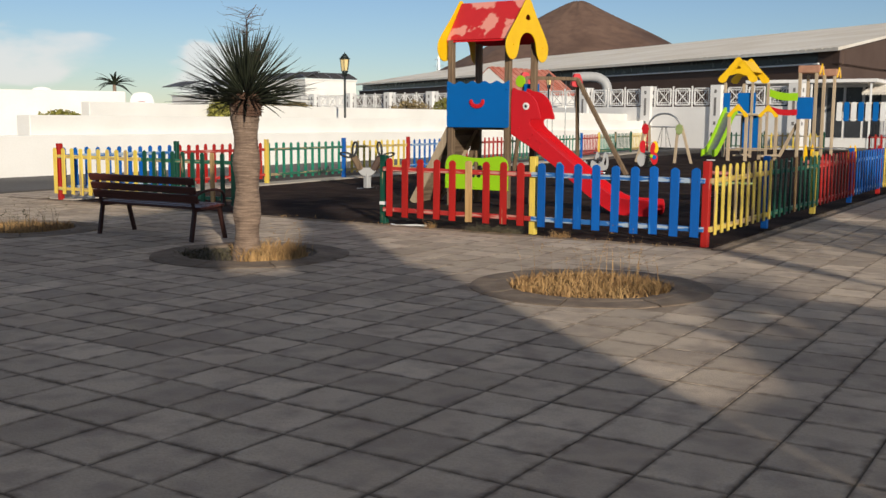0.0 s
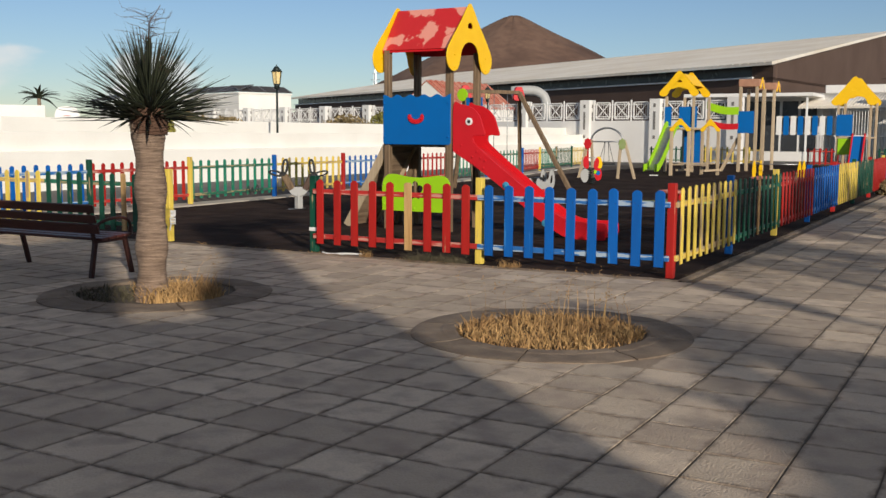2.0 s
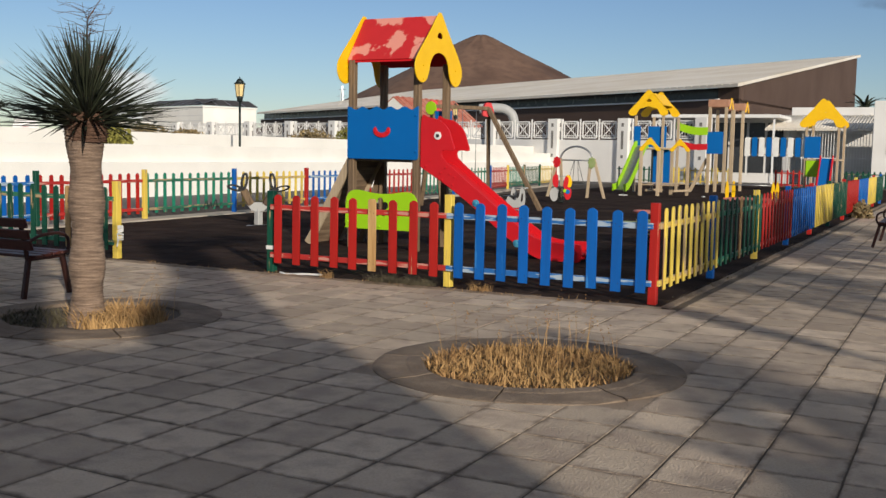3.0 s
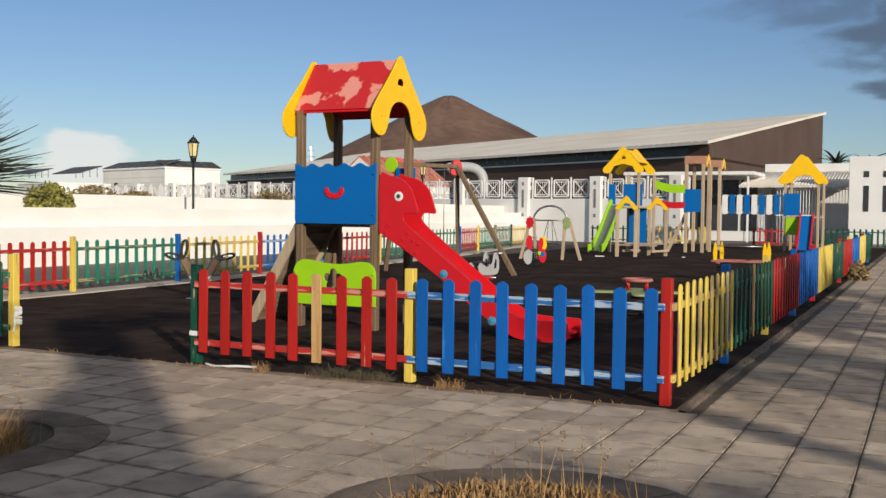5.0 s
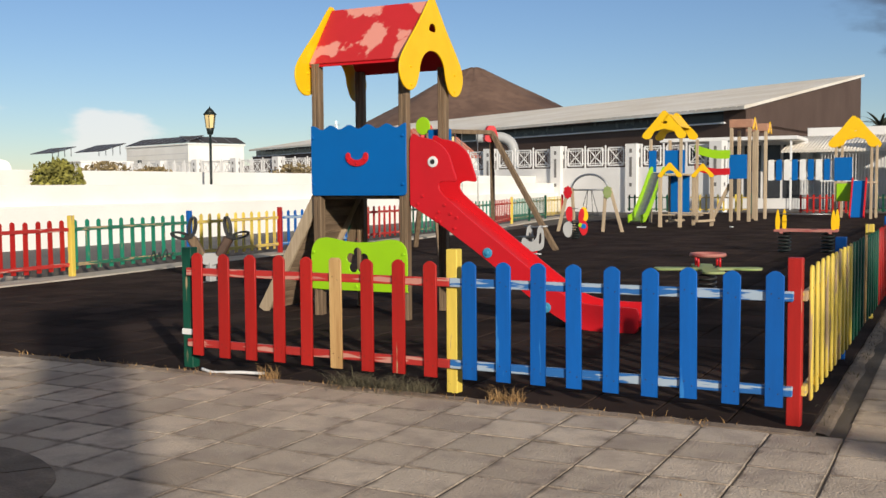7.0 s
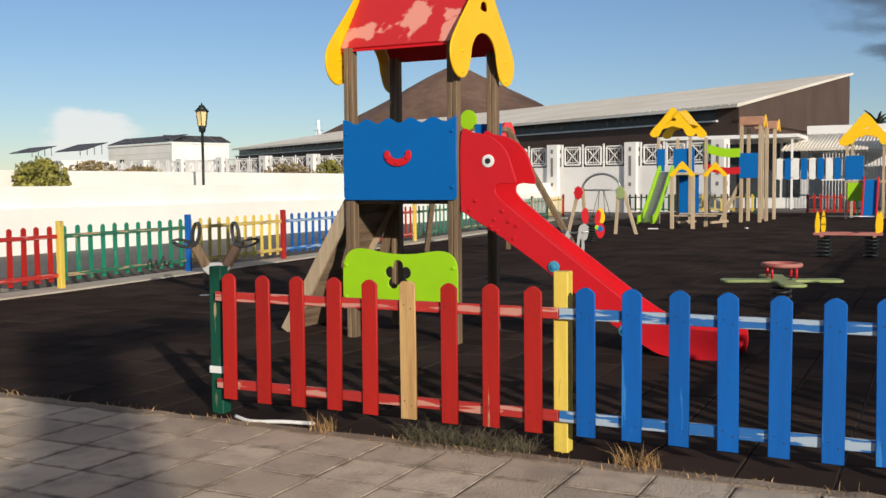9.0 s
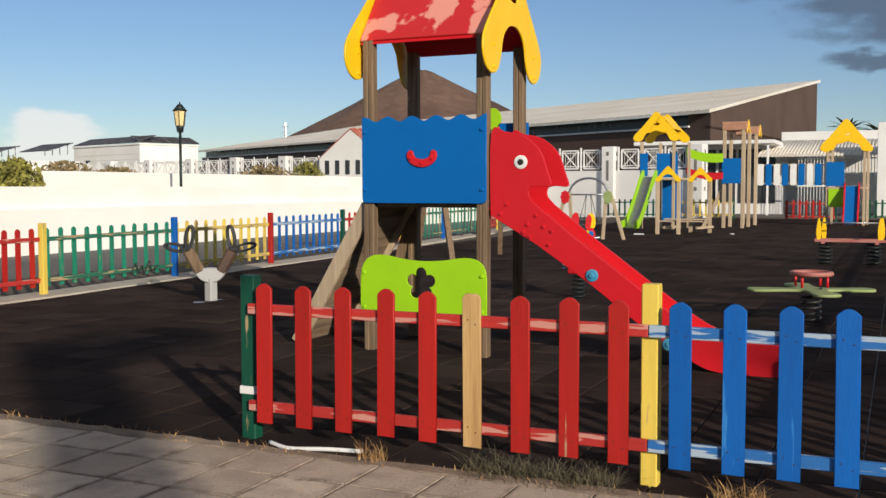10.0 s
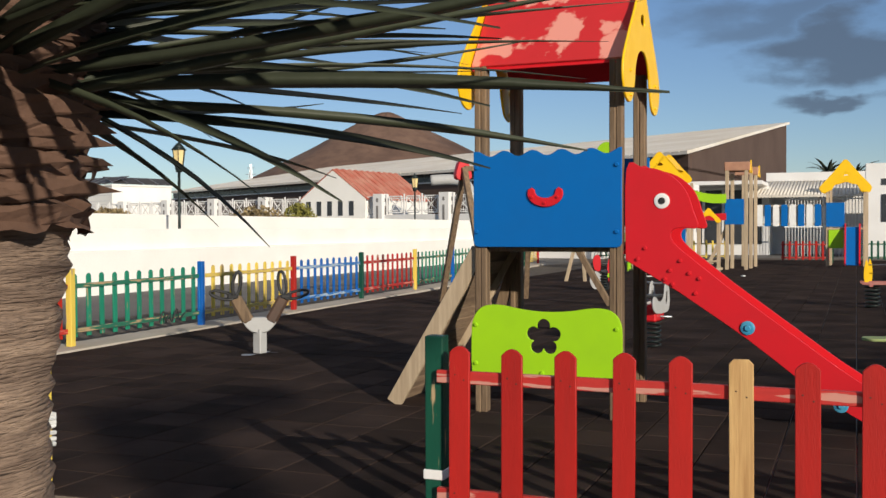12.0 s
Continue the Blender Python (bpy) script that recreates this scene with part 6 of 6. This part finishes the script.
street_lamp(lamp_at.x, lamp_at.y, 5.5, 1.0)


# ---- paving and rubber tiles, the nearest as single pieces ----
def tile_verts(x, y, s, z, tilt, h=0.03, c=0.008, sy=None):
    """A chamfered tile: its corners, low ring first, then the top."""
    a, b = s / 2, (sy or s) / 2
    tx, ty = tilt
    low = [(x + i * a, y + j * b, z - h + i * tx + j * ty) for i, j in ((-1, -1), (1, -1), (1, 1), (-1, 1))]
    mid = [(x + i * a, y + j * b, z - c + i * tx + j * ty) for i, j in ((-1, -1), (1, -1), (1, 1), (-1, 1))]
    top = [(x + i * (a - c), y + j * (b - c), z + i * tx + j * ty) for i, j in ((-1, -1), (1, -1), (1, 1), (-1, 1))]
    return low + mid + top
TILE_FACES = [(8, 9, 10, 11)] + [(k, (k + 1) % 4, 4 + (k + 1) % 4, 4 + k) for k in range(4)] + [(4 + k, 4 + (k + 1) % 4, 8 + (k + 1) % 4, 8 + k) for k in range(4)]


def raw_mesh(name, verts, faces, mat):
    me = bpy.data.meshes.new(name)
    me.from_pydata(verts, [], faces)
    me.materials.append(mat)
    return me


def pave():
    rng = random.Random(21)
    pv = thing("pavement", "square sand-coloured concrete pavers, stained and uneven", "pavement", kind="structure")
    kinds = [raw_mesh("paver", tile_verts(0, 0, TS - g, 0, t, 0.04, c), TILE_FACES, TILE) for g, t, c in ((0.009, (0.001, 0.0), 0.004), (0.013, (-0.001, 0.001), 0.005), (0.008, (0.0, -0.002), 0.004), (0.011, (0.002, 0.001), 0.006))]
    verts, faces, count = [], [], 0
    for i in range(-36, 36):
        for j in range(-26, 136):
            x, y = GX + (i + 0.5) * TS, GY + (j + 0.5) * TS
            if x < -16.5 or x > 11.5 or y < -6 or y > 60:
                continue
            if RX0 - 0.2 < x < RX1 + 0.27 and y > RY0 - 0.2:
                continue
            if x < RX0 and y > RY0 + 6:
                continue
            if any(math.hypot(max(0, abs(x - c[0]) - TS / 2), max(0, abs(y - c[1]) - TS / 2)) < 0.82 for c in (PALM_PIT, GRASS_PIT, LEFT_PIT)):
                continue
            z = rng.uniform(-0.0015, 0.0015)
            if -3.7 < x < 1.6 and 2.2 < y < 10.5 and count < 290:
                count += 1
                piece("paver", kinds[rng.randrange(4)], pv, pose(x, y, z, 0, 0, 90 * rng.randrange(4)))
            else:
                k = len(verts)
                verts += tile_verts(x, y, TS - rng.uniform(0.007, 0.014), z, (rng.uniform(-.002, .002), rng.uniform(-.002, .002)), 0.04, rng.uniform(0.004, 0.006))
                faces += [tuple(v + k for v in f) for f in TILE_FACES]
    rest = piece("paver", raw_mesh("paver_rest", verts, faces, TILE_FAR), pv)
    tagged(rest, kind="stuff")
pave()


def rubber():
    rng = random.Random(22)
    fl = thing("playground_floor", "black and brown rubber safety tiles, dusty and worn", "floor", kind="structure")
    s = 0.5
    me = raw_mesh("rubber_tile", tile_verts(0, 0, s - 0.008, 0, (0, 0), 0.02, 0.006), TILE_FACES, RUBBER_ONE)
    verts, faces, count = [], [], 0
    for i in range(26):
        for j in range(96):
            x, y = RX0 + (i + 0.5) * s, RY0 + (j + 0.5) * s
            z = 0.012 + rng.uniform(-0.002, 0.002)
            if -12.6 < x < -3.6 and y < 16.2 and count < 230:
                count += 1
                piece("rubber_tile", me, fl, pose(x, y, z))
            else:
                k = len(verts)
                verts += tile_verts(x, y, s - 0.008, z, (rng.uniform(-.0015, .0015), rng.uniform(-.0015, .0015)), 0.02, 0.006)
                faces += [tuple(v + k for v in f) for f in TILE_FACES]
    tagged(piece("rubber_tile", raw_mesh("rubber_rest", verts, faces, RUBBER), fl), kind="stuff")
rubber()


def rubble_edge():
    """Broken concrete haunch between paving and rubber."""
    bm = bmesh.new()
    for run in range(2):
        n = 170
        rows = []
        for i in range(n + 1):
            k = i / n
            w = 0.055 + 0.03 * noise.noise(Vector((i * 0.35, run * 7, 0)))
            h = 0.012 + 0.014 * noise.noise(Vector((i * 0.6, 3 + run * 5, 0)))
            if run == 0:
                x, y = -15.5 + 13.95 * k, 10.37
                prof = [(x, y - w - 0.03, -0.02), (x, y - w, h * 0.7), (x, y + 0.01, h + 0.008), (x, y + w * 0.9, -0.002)]
            else:
                x, y = -1.56, 10.4 + 30 * k
                prof = [(x + w + 0.05, y, -0.02), (x + w, y, h * 0.5), (x - 0.01, y, h), (x - w, y, -0.004)]
            rows.append([bm.verts.new(p) for p in prof])
        for a, b in zip(rows, rows[1:]):
            for k in range(3):
                bm.faces.new((a[k], a[k + 1], b[k + 1], b[k]))
    solid("kerb", bm, KERB, "crumbling concrete edge between paving and rubber floor", "kerb", kind="structure")
rubble_edge()
